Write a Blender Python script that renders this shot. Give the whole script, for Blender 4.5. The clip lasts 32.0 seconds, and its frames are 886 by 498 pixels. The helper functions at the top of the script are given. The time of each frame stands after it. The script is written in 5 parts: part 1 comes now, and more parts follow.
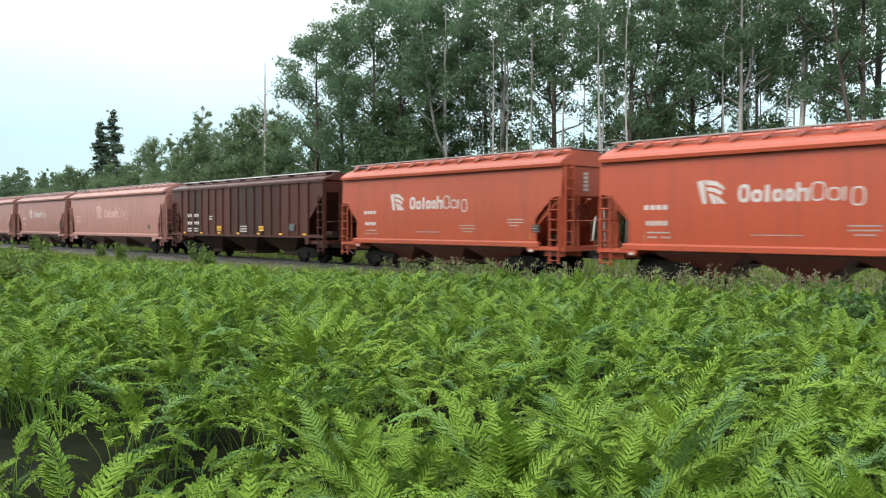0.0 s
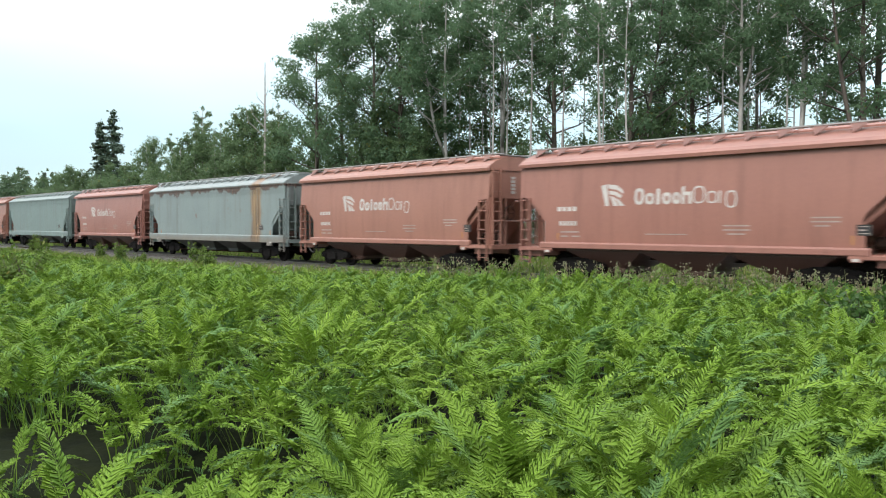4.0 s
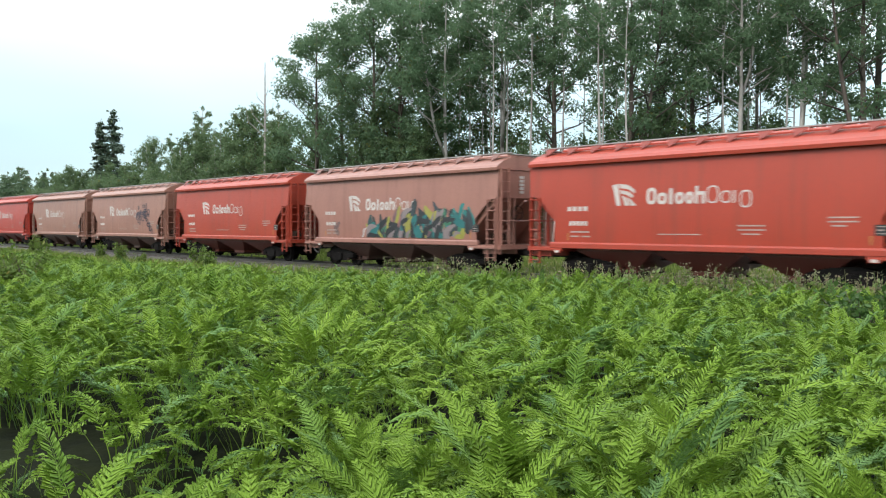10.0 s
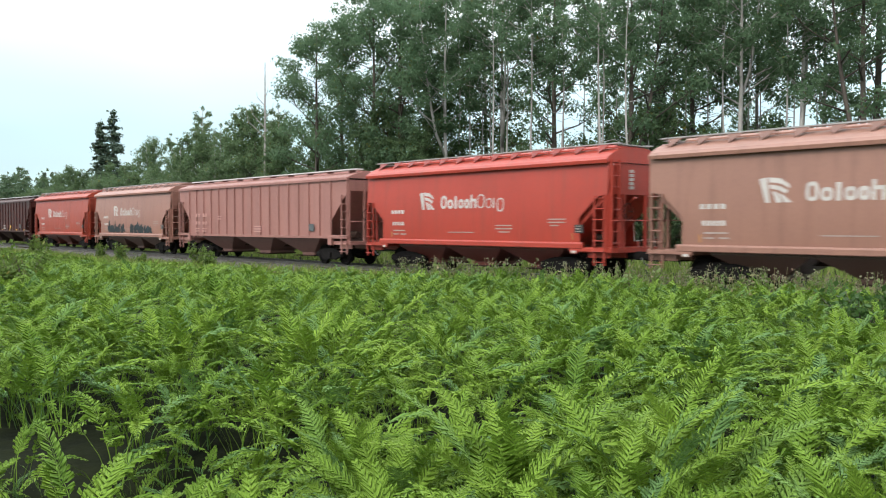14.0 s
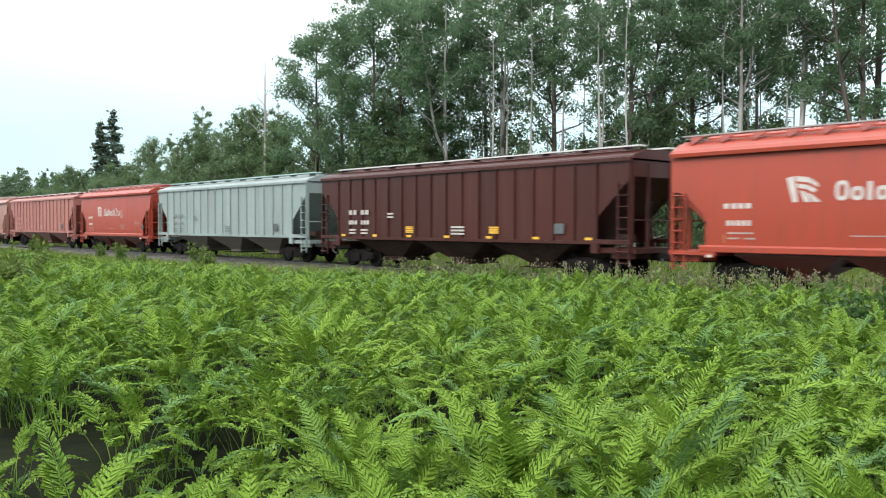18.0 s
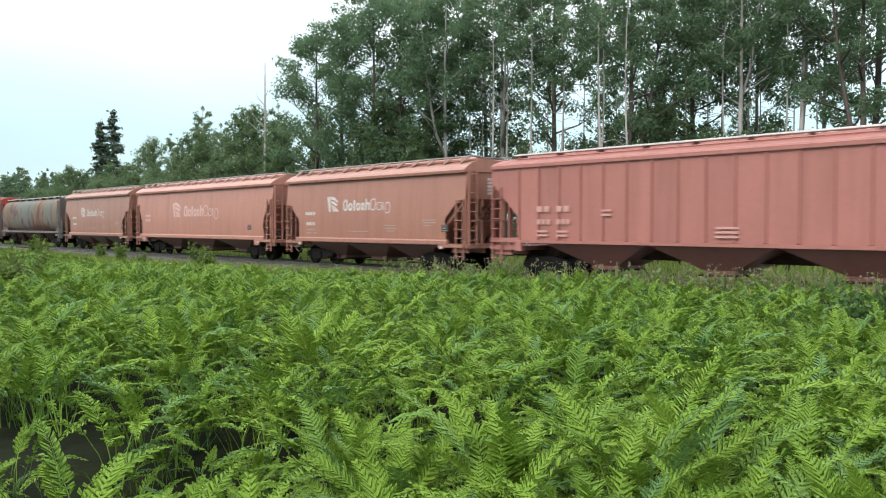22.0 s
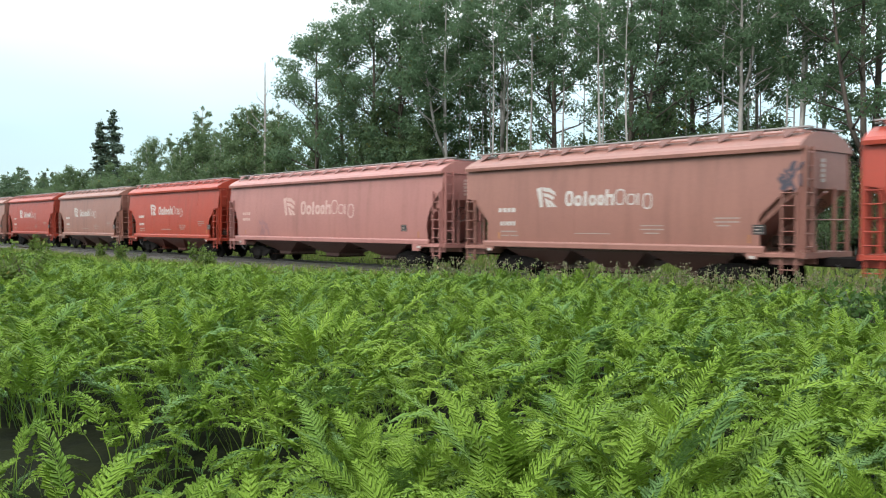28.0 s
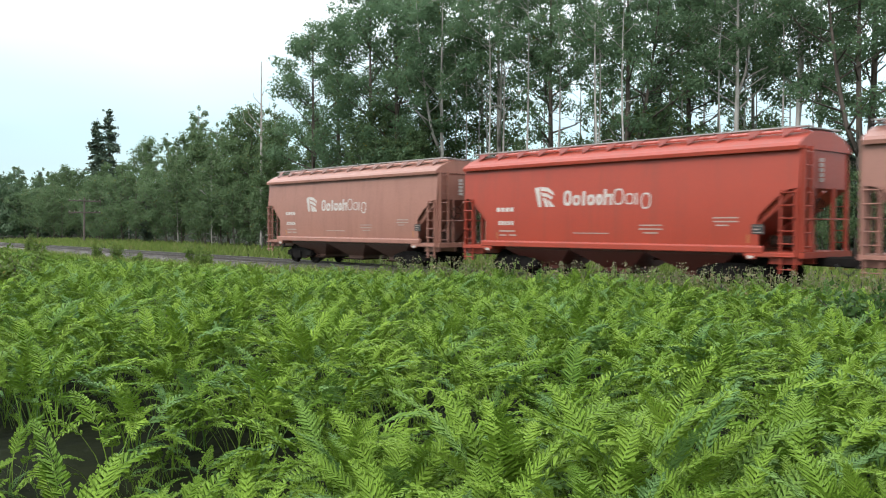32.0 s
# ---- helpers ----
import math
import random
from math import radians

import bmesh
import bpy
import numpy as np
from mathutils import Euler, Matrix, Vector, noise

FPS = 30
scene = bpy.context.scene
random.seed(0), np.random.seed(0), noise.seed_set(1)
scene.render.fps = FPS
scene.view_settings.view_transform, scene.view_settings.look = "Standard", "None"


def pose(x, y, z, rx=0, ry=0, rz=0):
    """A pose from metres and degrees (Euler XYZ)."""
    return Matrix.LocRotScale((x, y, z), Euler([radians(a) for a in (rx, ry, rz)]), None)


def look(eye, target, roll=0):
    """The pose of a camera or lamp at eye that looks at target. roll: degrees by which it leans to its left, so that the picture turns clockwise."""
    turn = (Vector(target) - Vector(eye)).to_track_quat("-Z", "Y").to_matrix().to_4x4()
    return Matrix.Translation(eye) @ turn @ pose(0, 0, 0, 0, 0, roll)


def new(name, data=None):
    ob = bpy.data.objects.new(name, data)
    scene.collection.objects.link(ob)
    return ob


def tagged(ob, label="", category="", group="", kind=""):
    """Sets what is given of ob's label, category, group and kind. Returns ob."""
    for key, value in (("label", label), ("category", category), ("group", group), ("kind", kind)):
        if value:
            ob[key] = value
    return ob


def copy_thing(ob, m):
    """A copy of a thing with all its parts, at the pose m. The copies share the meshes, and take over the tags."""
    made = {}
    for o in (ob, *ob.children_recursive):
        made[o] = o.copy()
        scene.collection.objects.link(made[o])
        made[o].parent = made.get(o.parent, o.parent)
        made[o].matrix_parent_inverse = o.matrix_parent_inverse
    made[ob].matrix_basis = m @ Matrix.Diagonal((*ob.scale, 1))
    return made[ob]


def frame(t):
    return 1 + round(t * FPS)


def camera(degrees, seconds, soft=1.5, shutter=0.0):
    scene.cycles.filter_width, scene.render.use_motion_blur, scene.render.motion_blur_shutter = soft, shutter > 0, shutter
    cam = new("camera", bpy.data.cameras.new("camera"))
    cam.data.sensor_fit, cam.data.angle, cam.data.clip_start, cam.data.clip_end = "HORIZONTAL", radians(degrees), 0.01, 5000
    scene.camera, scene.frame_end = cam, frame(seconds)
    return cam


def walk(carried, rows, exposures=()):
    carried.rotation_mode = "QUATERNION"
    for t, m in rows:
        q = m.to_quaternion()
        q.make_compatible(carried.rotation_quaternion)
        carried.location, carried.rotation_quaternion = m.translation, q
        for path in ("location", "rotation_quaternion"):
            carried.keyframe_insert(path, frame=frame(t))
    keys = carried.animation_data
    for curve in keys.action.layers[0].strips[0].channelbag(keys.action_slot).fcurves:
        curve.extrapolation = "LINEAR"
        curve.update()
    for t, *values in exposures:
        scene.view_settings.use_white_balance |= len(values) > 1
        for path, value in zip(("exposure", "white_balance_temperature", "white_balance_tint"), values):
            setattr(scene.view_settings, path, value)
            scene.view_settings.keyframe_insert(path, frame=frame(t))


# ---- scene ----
HFOV = 54.8
EYE = (0.0, 0.0, 1.91)
cam = camera(HFOV, 32.0, soft=1.1, shutter=0.27)


def aim(yaw, pitch, roll=0.0):
    """Camera pose: yaw is degrees from the -x direction towards +y, pitch is degrees below level."""
    a, b = radians(yaw), radians(pitch)
    way = Vector((-math.cos(a) * math.cos(b), math.sin(a) * math.cos(b), -math.sin(b)))
    return look(EYE, Vector(EYE) + way, roll)


YAW, PITCH, ROLL = 41.21, 1.63, 0.0
walk(cam, [
    (0.0, aim(YAW, PITCH, ROLL)), (15.0, aim(YAW, PITCH, ROLL)), (29.5, aim(YAW, PITCH, ROLL)),
    (30.5, aim(YAW + 0.01, PITCH, ROLL)), (31.0, aim(YAW + 0.03, PITCH, ROLL)),
    (31.5, aim(YAW + 0.10, PITCH + 0.005, ROLL)), (32.0, aim(YAW + 0.23, PITCH + 0.025, ROLL)),
], exposures=[(0.0, 0.0), (0.6, 0.05), (1.3, 0.16), (2.1, 0.16), (3.0, 0.0), (10.0, 0.0), (17.0, 0.05), (17.8, 0.15), (19.0, 0.15), (20.0, 0.05), (21.0, 0.0), (32.0, 0.0)])

# ---- light: a bright, thinly overcast sky with a weak wide sun behind it ----
SUN_AZ, SUN_EL = 280.0, 42.0
world = bpy.data.worlds.new("overcast_sky")
scene.world = world
world.use_nodes = True
wn, wl = world.node_tree.nodes, world.node_tree.links
wn.clear()
sky = wn.new("ShaderNodeTexSky")
sky.sky_type, sky.sun_disc = "NISHITA", False
sky.sun_elevation, sky.sun_rotation = radians(SUN_EL), radians(90.0 - SUN_AZ)
sky.air_density, sky.dust_density, sky.ozone_density = 1.0, 1.5, 1.0
tc = wn.new("ShaderNodeTexCoord")
sep = wn.new("ShaderNodeSeparateXYZ")
wl.new(tc.outputs["Generated"], sep.inputs[0])
ramp = wn.new("ShaderNodeValToRGB")
els = ramp.color_ramp.elements
els[0].position, els[0].color = 0.0, (0.50, 0.70, 0.76, 1)
els[1].position, els[1].color = 1.0, (2.5, 2.58, 2.72, 1)
e = els.new(0.10)
e.color = (0.55, 0.75, 0.80, 1)
e = els.new(0.16)
e.color = (0.74, 0.88, 0.91, 1)
e = els.new(0.25)
e.color = (1.15, 1.18, 1.18, 1)
e = els.new(0.42)
e.color = (1.9, 1.92, 1.92, 1)
wl.new(sep.outputs["Z"], ramp.inputs[0])
cloud = wn.new("ShaderNodeTexNoise")
cloud.inputs["Scale"].default_value, cloud.inputs["Detail"].default_value = 1.6, 3.0
stretch = wn.new("ShaderNodeMapping")
stretch.inputs["Scale"].default_value = (1.0, 1.0, 4.0)
wl.new(tc.outputs["Generated"], stretch.inputs[0])
wl.new(stretch.outputs[0], cloud.inputs["Vector"])
cloudy = wn.new("ShaderNodeMapRange")
cloudy.inputs["From Min"].default_value, cloudy.inputs["From Max"].default_value = 0.35, 0.65
cloudy.inputs["To Min"].default_value, cloudy.inputs["To Max"].default_value = 0.93, 1.16
wl.new(cloud.outputs[0], cloudy.inputs[0])
lift = wn.new("ShaderNodeVectorMath")
lift.operation = "SCALE"
wl.new(ramp.outputs[0], lift.inputs[0])
wl.new(cloudy.outputs[0], lift.inputs["Scale"])
bg_cloud, bg_sky = wn.new("ShaderNodeBackground"), wn.new("ShaderNodeBackground")
bg_cloud.inputs["Strength"].default_value = 1.0
bg_sky.inputs["Strength"].default_value = 0.05
wl.new(lift.outputs[0], bg_cloud.inputs[0])
wl.new(sky.outputs[0], bg_sky.inputs[0])
both = wn.new("ShaderNodeAddShader")
wl.new(bg_cloud.outputs[0], both.inputs[0])
wl.new(bg_sky.outputs[0], both.inputs[1])
wo = wn.new("ShaderNodeOutputWorld")
wl.new(both.outputs[0], wo.inputs[0])

sun = new("sun", bpy.data.lights.new("sun", "SUN"))
sun.data.energy, sun.data.angle, sun.data.color = 1.95, radians(14), (1.0, 0.97, 0.94)
sa, se = radians(SUN_AZ), radians(SUN_EL)
sun.matrix_world = look((0, 0, 60), Vector((0, 0, 60)) - Vector((math.cos(sa) * math.cos(se), math.sin(sa) * math.cos(se), math.sin(se))))


# ---- materials ----
class Nodes:
    """A small helper to write node materials."""

    def __init__(self, name, rough=0.6, metal=0.0, spec=0.5):
        self.mat = bpy.data.materials.new(name)
        self.mat.use_nodes = True
        self.t = self.mat.node_tree
        self.b = self.t.nodes["Principled BSDF"]
        self.b.inputs["Roughness"].default_value = rough
        self.b.inputs["Metallic"].default_value = metal
        self.b.inputs["Specular IOR Level"].default_value = spec
        self.tc = self.t.nodes.new("ShaderNodeTexCoord")

    def put(self, socket, value):
        if hasattr(value, "is_output"):
            self.t.links.new(value, socket)
        else:
            socket.default_value = value

    def noise(self, scale, detail=4.0, stretch=(1, 1, 1), w=None, rough=0.55):
        m = self.t.nodes.new("ShaderNodeMapping")
        m.inputs["Scale"].default_value = stretch
        self.t.links.new(self.tc.outputs["Object"], m.inputs[0])
        n = self.t.nodes.new("ShaderNodeTexNoise")
        n.inputs["Scale"].default_value, n.inputs["Detail"].default_value = scale, detail
        n.inputs["Roughness"].default_value = rough
        self.t.links.new(m.outputs[0], n.inputs["Vector"])
        if w is not None:
            n.noise_dimensions = "4D"
            self.put(n.inputs["W"], w)
        return n.outputs[0]

    def range(self, value, a, b, c=0.0, d=1.0):
        n = self.t.nodes.new("ShaderNodeMapRange")
        self.put(n.inputs[0], value)
        for i, v in enumerate((a, b, c, d)):
            n.inputs[1 + i].default_value = v
        return n.outputs[0]

    def math(self, op, a, b=0.0):
        n = self.t.nodes.new("ShaderNodeMath")
        n.operation = op
        self.put(n.inputs[0], a)
        self.put(n.inputs[1], b)
        return n.outputs[0]

    def mix(self, fac, a, b, blend="MIX"):
        n = self.t.nodes.new("ShaderNodeMix")
        n.data_type, n.blend_type = "RGBA", blend
        self.put(n.inputs[0], fac)
        self.put(n.inputs[6], a if hasattr(a, "is_output") else (*a, 1))
        self.put(n.inputs[7], b if hasattr(b, "is_output") else (*b, 1))
        return n.outputs[2]

    def info(self, which):
        n = self.t.nodes.new("ShaderNodeObjectInfo")
        return n.outputs[which]

    def island(self):
        n = self.t.nodes.new("ShaderNodeNewGeometry")
        return n.outputs["Random Per Island"]

    def bump(self, height, strength=0.3, distance=0.01):
        n = self.t.nodes.new("ShaderNodeBump")
        n.inputs["Strength"].default_value, n.inputs["Distance"].default_value = strength, distance
        self.put(n.inputs["Height"], height)
        self.t.links.new(n.outputs[0], self.b.inputs["Normal"])

    def colour(self, value):
        self.put(self.b.inputs["Base Color"], value if hasattr(value, "is_output") else (*value, 1))
        return self


def paint_material(name, rust, streak, fade, old=None):
    """Weathered wagon paint: the object's own colour with dirt, vertical streaks, chalking and rust."""
    n = Nodes(name, 0.45, 0.0, 0.34)
    rnd = n.math("MULTIPLY", n.info("Random"), 37.0)
    col = n.info("Color")
    big = n.noise(0.55, 3, (1, 1, 1), rnd)
    run = n.noise(1.0, 4, (3.0, 3.0, 0.22), rnd)
    fine = n.noise(14, 5, (1, 1, 1), rnd)
    col = n.mix(n.range(big, 0.3, 0.75, 0.0, fade), col, n.mix(1.0, col, (1.6, 1.6, 1.5), "MULTIPLY"))
    col = n.mix(n.range(run, 0.5, 0.78, 0.0, streak), col, (0.10, 0.05, 0.035))
    col = n.mix(n.range(fine, 0.4, 0.8, 0.0, 0.16), col, (0.09, 0.05, 0.04))
    spots = n.noise(2.1, 6, (1.0, 1.0, 0.6), rnd, 0.7)
    col = n.mix(n.range(spots, 0.62 - 0.1 * rust, 0.70 - 0.06 * rust, 0.0, min(1, 0.55 + rust * 0.3)), col, (0.16, 0.055, 0.025)) if rust > 0 else col
    if old is not None:
        # a broad run of rust down the whole side at one place, and a ragged fringe under the eaves
        at, wide = old
        sep = n.t.nodes.new("ShaderNodeSeparateXYZ")
        n.t.links.new(n.tc.outputs["Object"], sep.inputs[0])
        x, z = sep.outputs["X"], sep.outputs["Z"]
        wander = n.math("MULTIPLY", n.math("SUBTRACT", n.noise(3.0, 4, (1.0, 0.0, 0.35)), 0.5), 0.55)
        off = n.math("ABSOLUTE", n.math("SUBTRACT", n.math("ADD", x, wander), at))
        runs = n.noise(5.0, 4, (1.6, 0.0, 0.10))
        tone = n.mix(n.range(runs, 0.38, 0.62), (0.075, 0.036, 0.02), (0.30, 0.19, 0.09))
        col = n.mix(n.range(off, wide, wide * 0.6, 0.0, 0.9), col, tone)
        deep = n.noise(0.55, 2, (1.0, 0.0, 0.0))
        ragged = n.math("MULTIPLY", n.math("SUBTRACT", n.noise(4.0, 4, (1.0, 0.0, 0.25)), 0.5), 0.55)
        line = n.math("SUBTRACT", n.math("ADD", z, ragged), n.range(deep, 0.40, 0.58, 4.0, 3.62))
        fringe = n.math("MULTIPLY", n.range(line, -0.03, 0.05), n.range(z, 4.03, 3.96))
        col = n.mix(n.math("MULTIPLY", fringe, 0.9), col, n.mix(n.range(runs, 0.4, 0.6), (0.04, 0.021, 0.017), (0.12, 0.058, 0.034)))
        low = n.math("ADD", z, n.math("MULTIPLY", ragged, 0.5))
        col = n.mix(n.range(low, 1.36, 1.12, 0.0, 0.55), col, (0.17, 0.12, 0.085))
    n.colour(col)
    n.put(n.b.inputs["Roughness"], n.range(fine, 0.3, 0.8, 0.30, 0.52))
    n.bump(n.noise(1.3, 3, (1.0, 1.0, 0.5), rnd), 0.25, 0.03)
    return n.mat


def plain_material(name, base, other, rough=0.7, metal=0.0, scale=6.0, bump=0.3, dist=0.01, stretch=(1, 1, 1)):
    n = Nodes(name, rough, metal)
    rnd = n.math("MULTIPLY", n.info("Random"), 23.0)
    a = n.noise(scale, 5, stretch, rnd)
    b = n.noise(scale * 0.13, 3, (1, 1, 1), rnd)
    f = n.math("ADD", n.math("MULTIPLY", a, 0.6), n.math("MULTIPLY", b, 0.4))
    n.colour(n.mix(n.range(f, 0.35, 0.65), base, other))
    n.bump(a, bump, dist)
    return n.mat


def leaf_material(name, dark, light, dry=(0.16, 0.15, 0.03), dry_amount=0.08, trans=0.35, gloss=0.5, patch=0.35, own=0.34):
    """Leaves: each one its own tone, patches of tone over the whole, light let through."""
    n = Nodes(name, gloss, 0.0, 0.18)
    isl = n.island()
    big, mid = n.noise(patch, 3), n.noise(patch * 5.0, 2)
    f = n.math("ADD", n.math("MULTIPLY", isl, own), n.math("MULTIPLY", n.range(big, 0.3, 0.7), 0.66 - own))
    f = n.math("ADD", f, n.math("MULTIPLY", n.range(mid, 0.3, 0.7), 0.34))
    col = n.mix(f, dark, light)
    col = n.mix(n.range(n.math("FRACT", n.math("MULTIPLY", isl, 91.7)), 1.0 - dry_amount, 1.0), col, dry)
    per = n.info("Random")
    col = n.mix(n.range(per, 0.0, 1.0, 0.0, 0.18), col, n.mix(0.5, dark, (0.10, 0.12, 0.03)))
    n.colour(col)
    tr = n.t.nodes.new("ShaderNodeBsdfTranslucent")
    n.t.links.new(col if hasattr(col, "is_output") else col, tr.inputs[0])
    mx = n.t.nodes.new("ShaderNodeMixShader")
    mx.inputs[0].default_value = trans
    out = n.t.nodes["Material Output"]
    n.t.links.new(n.b.outputs[0], mx.inputs[1])
    n.t.links.new(tr.outputs[0], mx.inputs[2])
    n.t.links.new(mx.outputs[0], out.inputs[0])
    return n.mat


def fern_material():
    """Fern fronds: each its own tone from yellow-green to dull blue-green, in drifts over the field, paler at fine grain."""
    n = Nodes("fern_fronds", 0.55, 0.0, 0.12)
    own = n.math("FRACT", n.math("ADD", n.math("MULTIPLY", n.island(), 7.31), n.math("MULTIPLY", n.info("Random"), 5.77)))
    own2 = n.math("FRACT", n.math("MULTIPLY", own, 13.9))
    drift, mid, fine = n.noise(0.35, 3), n.noise(1.7, 2), n.noise(40, 2)
    f = n.math("ADD", n.math("MULTIPLY", own, 0.32), n.math("MULTIPLY", n.range(drift, 0.3, 0.7), 0.25))
    f = n.math("ADD", f, n.math("MULTIPLY", n.range(mid, 0.38, 0.62), 0.38))
    col = n.mix(f, (0.054, 0.126, 0.011), (0.236, 0.364, 0.047))
    col = n.mix(n.range(own2, 0.76, 0.92, 0.0, 0.8), col, (0.105, 0.205, 0.078))
    col = n.mix(n.range(fine, 0.35, 0.7, 0.0, 0.25), col, (0.075, 0.155, 0.018))
    n.colour(col)
    tr = n.t.nodes.new("ShaderNodeBsdfTranslucent")
    n.t.links.new(col, tr.inputs[0])
    mx = n.t.nodes.new("ShaderNodeMixShader")
    mx.inputs[0].default_value = 0.22
    n.t.links.new(n.b.outputs[0], mx.inputs[1])
    n.t.links.new(tr.outputs[0], mx.inputs[2])
    n.t.links.new(mx.outputs[0], n.t.nodes["Material Output"].inputs[0])
    return n.mat


PAINT = paint_material("wagon_paint", 0.0, 0.36, 0.22)
def barrel_material():
    """Old grey paint worn to tan, blue-grey and rust in broad upright bands and runs."""
    n = Nodes("patchy_barrel_paint", 0.65, 0.0, 0.25)
    band = n.noise(0.42, 2, (1.0, 0.0, 0.10))
    run = n.noise(1.6, 4, (1.3, 1.0, 0.16))
    fine = n.noise(9, 5)
    col = n.mix(n.range(band, 0.42, 0.58), (0.108, 0.128, 0.118), (0.155, 0.112, 0.072))
    col = n.mix(n.range(run, 0.50, 0.64, 0.0, 0.6), col, (0.095, 0.050, 0.030))
    patch = n.noise(0.55, 3, (1.0, 1.0, 0.7))
    col = n.mix(n.range(patch, 0.50, 0.60, 0.0, 0.85), col, (0.085, 0.032, 0.027))
    n.colour(n.mix(n.range(fine, 0.4, 0.75, 0.0, 0.25), col, (0.08, 0.05, 0.04)))
    n.bump(fine, 0.2, 0.01)
    return n.mat


BARREL = barrel_material()
GREEN_BOARD = plain_material("pale_green_walkway", (0.27, 0.40, 0.37), (0.38, 0.50, 0.46), 0.55, 0.1, 6.0)
PALE_BOARD = plain_material("pale_walkway_metal", (0.50, 0.50, 0.48), (0.66, 0.65, 0.62), 0.5, 0.2, 6.0)
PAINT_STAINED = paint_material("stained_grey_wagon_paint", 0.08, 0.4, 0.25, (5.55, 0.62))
PAINT_OLD = paint_material("very_rusty_wagon_paint", 0.9, 0.8, 0.2)
UNDER = plain_material("dirty_underframe", (0.022, 0.015, 0.012), (0.055, 0.034, 0.026), 0.85, 0.0, 9.0)
STEEL_DARK = plain_material("grimy_cast_steel", (0.006, 0.0055, 0.0055), (0.016, 0.014, 0.013), 0.8, 0.0, 8.0)
RAIL_TOP = plain_material("worn_rail_steel", (0.10, 0.085, 0.075), (0.22, 0.2, 0.19), 0.4, 0.8, 12.0)
GRATING = plain_material("galvanised_grating", (0.30, 0.30, 0.29), (0.42, 0.41, 0.39), 0.55, 0.5, 10.0)
LETTER = plain_material("faded_white_lettering", (0.36, 0.335, 0.305), (0.49, 0.465, 0.43), 0.6, 0.0, 5.0, 0.1)
LETTER_DIM = plain_material("worn_small_stencils", (0.24, 0.185, 0.16), (0.36, 0.30, 0.265), 0.65, 0.0, 3.0, 0.1)
LETTER_OLD = plain_material("worn_off_lettering", (0.44, 0.28, 0.24), (0.52, 0.36, 0.32), 0.65, 0.0, 5.0, 0.1)
LETTER_GHOST = plain_material("ghosted_lettering", (0.42, 0.21, 0.18), (0.48, 0.28, 0.24), 0.65, 0.0, 5.0, 0.1)
LETTER_FAINT = plain_material("faint_grey_stencil", (0.12, 0.14, 0.14), (0.19, 0.22, 0.21), 0.6, 0.0, 5.0, 0.1)
LETTER_DARK = plain_material("dark_stencil", (0.05, 0.06, 0.065), (0.10, 0.11, 0.11), 0.6, 0.0, 5.0, 0.1)
REFLECT = plain_material("dirty_reflector", (0.26, 0.10, 0.035), (0.40, 0.18, 0.05), 0.5, 0.0, 5.0, 0.1)
YELLOW = plain_material("yellow_reflector", (0.62, 0.33, 0.03), (0.75, 0.45, 0.05), 0.45, 0.0, 5.0, 0.1)
BLACK = plain_material("black_panel", (0.012, 0.013, 0.013), (0.03, 0.03, 0.03), 0.5, 0.0, 5.0)
BALLAST = plain_material("crushed_stone_ballast", (0.075, 0.072, 0.068), (0.19, 0.18, 0.172), 0.95, 0.0, 22.0, 1.0, 0.05)
TIE = plain_material("creosoted_tie", (0.03, 0.022, 0.017), (0.08, 0.06, 0.045), 0.9, 0.0, 4.0, 0.6, 0.01, (1, 6, 6))
# near-black soil: the shade between the ferns is put into its colour
SOIL = plain_material("shade_dark_soil_and_litter", (0.004, 0.006, 0.003), (0.014, 0.018, 0.006), 0.95, 0.0, 3.0, 0.8, 0.05)
BARK_PALE = plain_material("pale_aspen_bark", (0.44, 0.43, 0.40), (0.21, 0.195, 0.175), 0.9, 0.0, 2.4, 0.6, 0.02, (1, 1, 0.6))
BARK_DARK = plain_material("dark_furrowed_bark", (0.045, 0.037, 0.03), (0.12, 0.10, 0.082), 0.95, 0.0, 3.0, 0.8, 0.03, (1, 1, 0.25))
BARK_DEAD = plain_material("bleached_dead_wood", (0.24, 0.22, 0.2), (0.36, 0.34, 0.31), 0.9, 0.0, 3.0, 0.5)
POLE_WOOD = plain_material("weathered_pole_wood", (0.06, 0.05, 0.042), (0.12, 0.1, 0.085), 0.9, 0.0, 3.0, 0.5)
LEAF_ASPEN = leaf_material("aspen_leaves", (0.088, 0.165, 0.092), (0.168, 0.262, 0.140), trans=0.62, dry_amount=0.03)
LEAF_POPLAR = leaf_material("poplar_leaves", (0.072, 0.132, 0.062), (0.136, 0.202, 0.092), trans=0.46, dry_amount=0.05)
LEAF_SHRUB = leaf_material("shrub_leaves", (0.06, 0.11, 0.02), (0.15, 0.22, 0.05), trans=0.35)
LEAF_DARK = leaf_material("dark_shrub_leaves", (0.02, 0.06, 0.012), (0.06, 0.12, 0.03), trans=0.25)
LEAF_WOODS = leaf_material("woodland_leaves", (0.050, 0.098, 0.052), (0.102, 0.155, 0.080), trans=0.4, dry=(0.14, 0.12, 0.05), dry_amount=0.06)
NEEDLE = leaf_material("spruce_needles", (0.050, 0.082, 0.058), (0.090, 0.130, 0.086), trans=0.08, dry_amount=0.02)
FERN = fern_material()
GRASS = leaf_material("lineside_grass", (0.10, 0.16, 0.03), (0.21, 0.28, 0.07), dry=(0.30, 0.27, 0.12), dry_amount=0.15, trans=0.4)
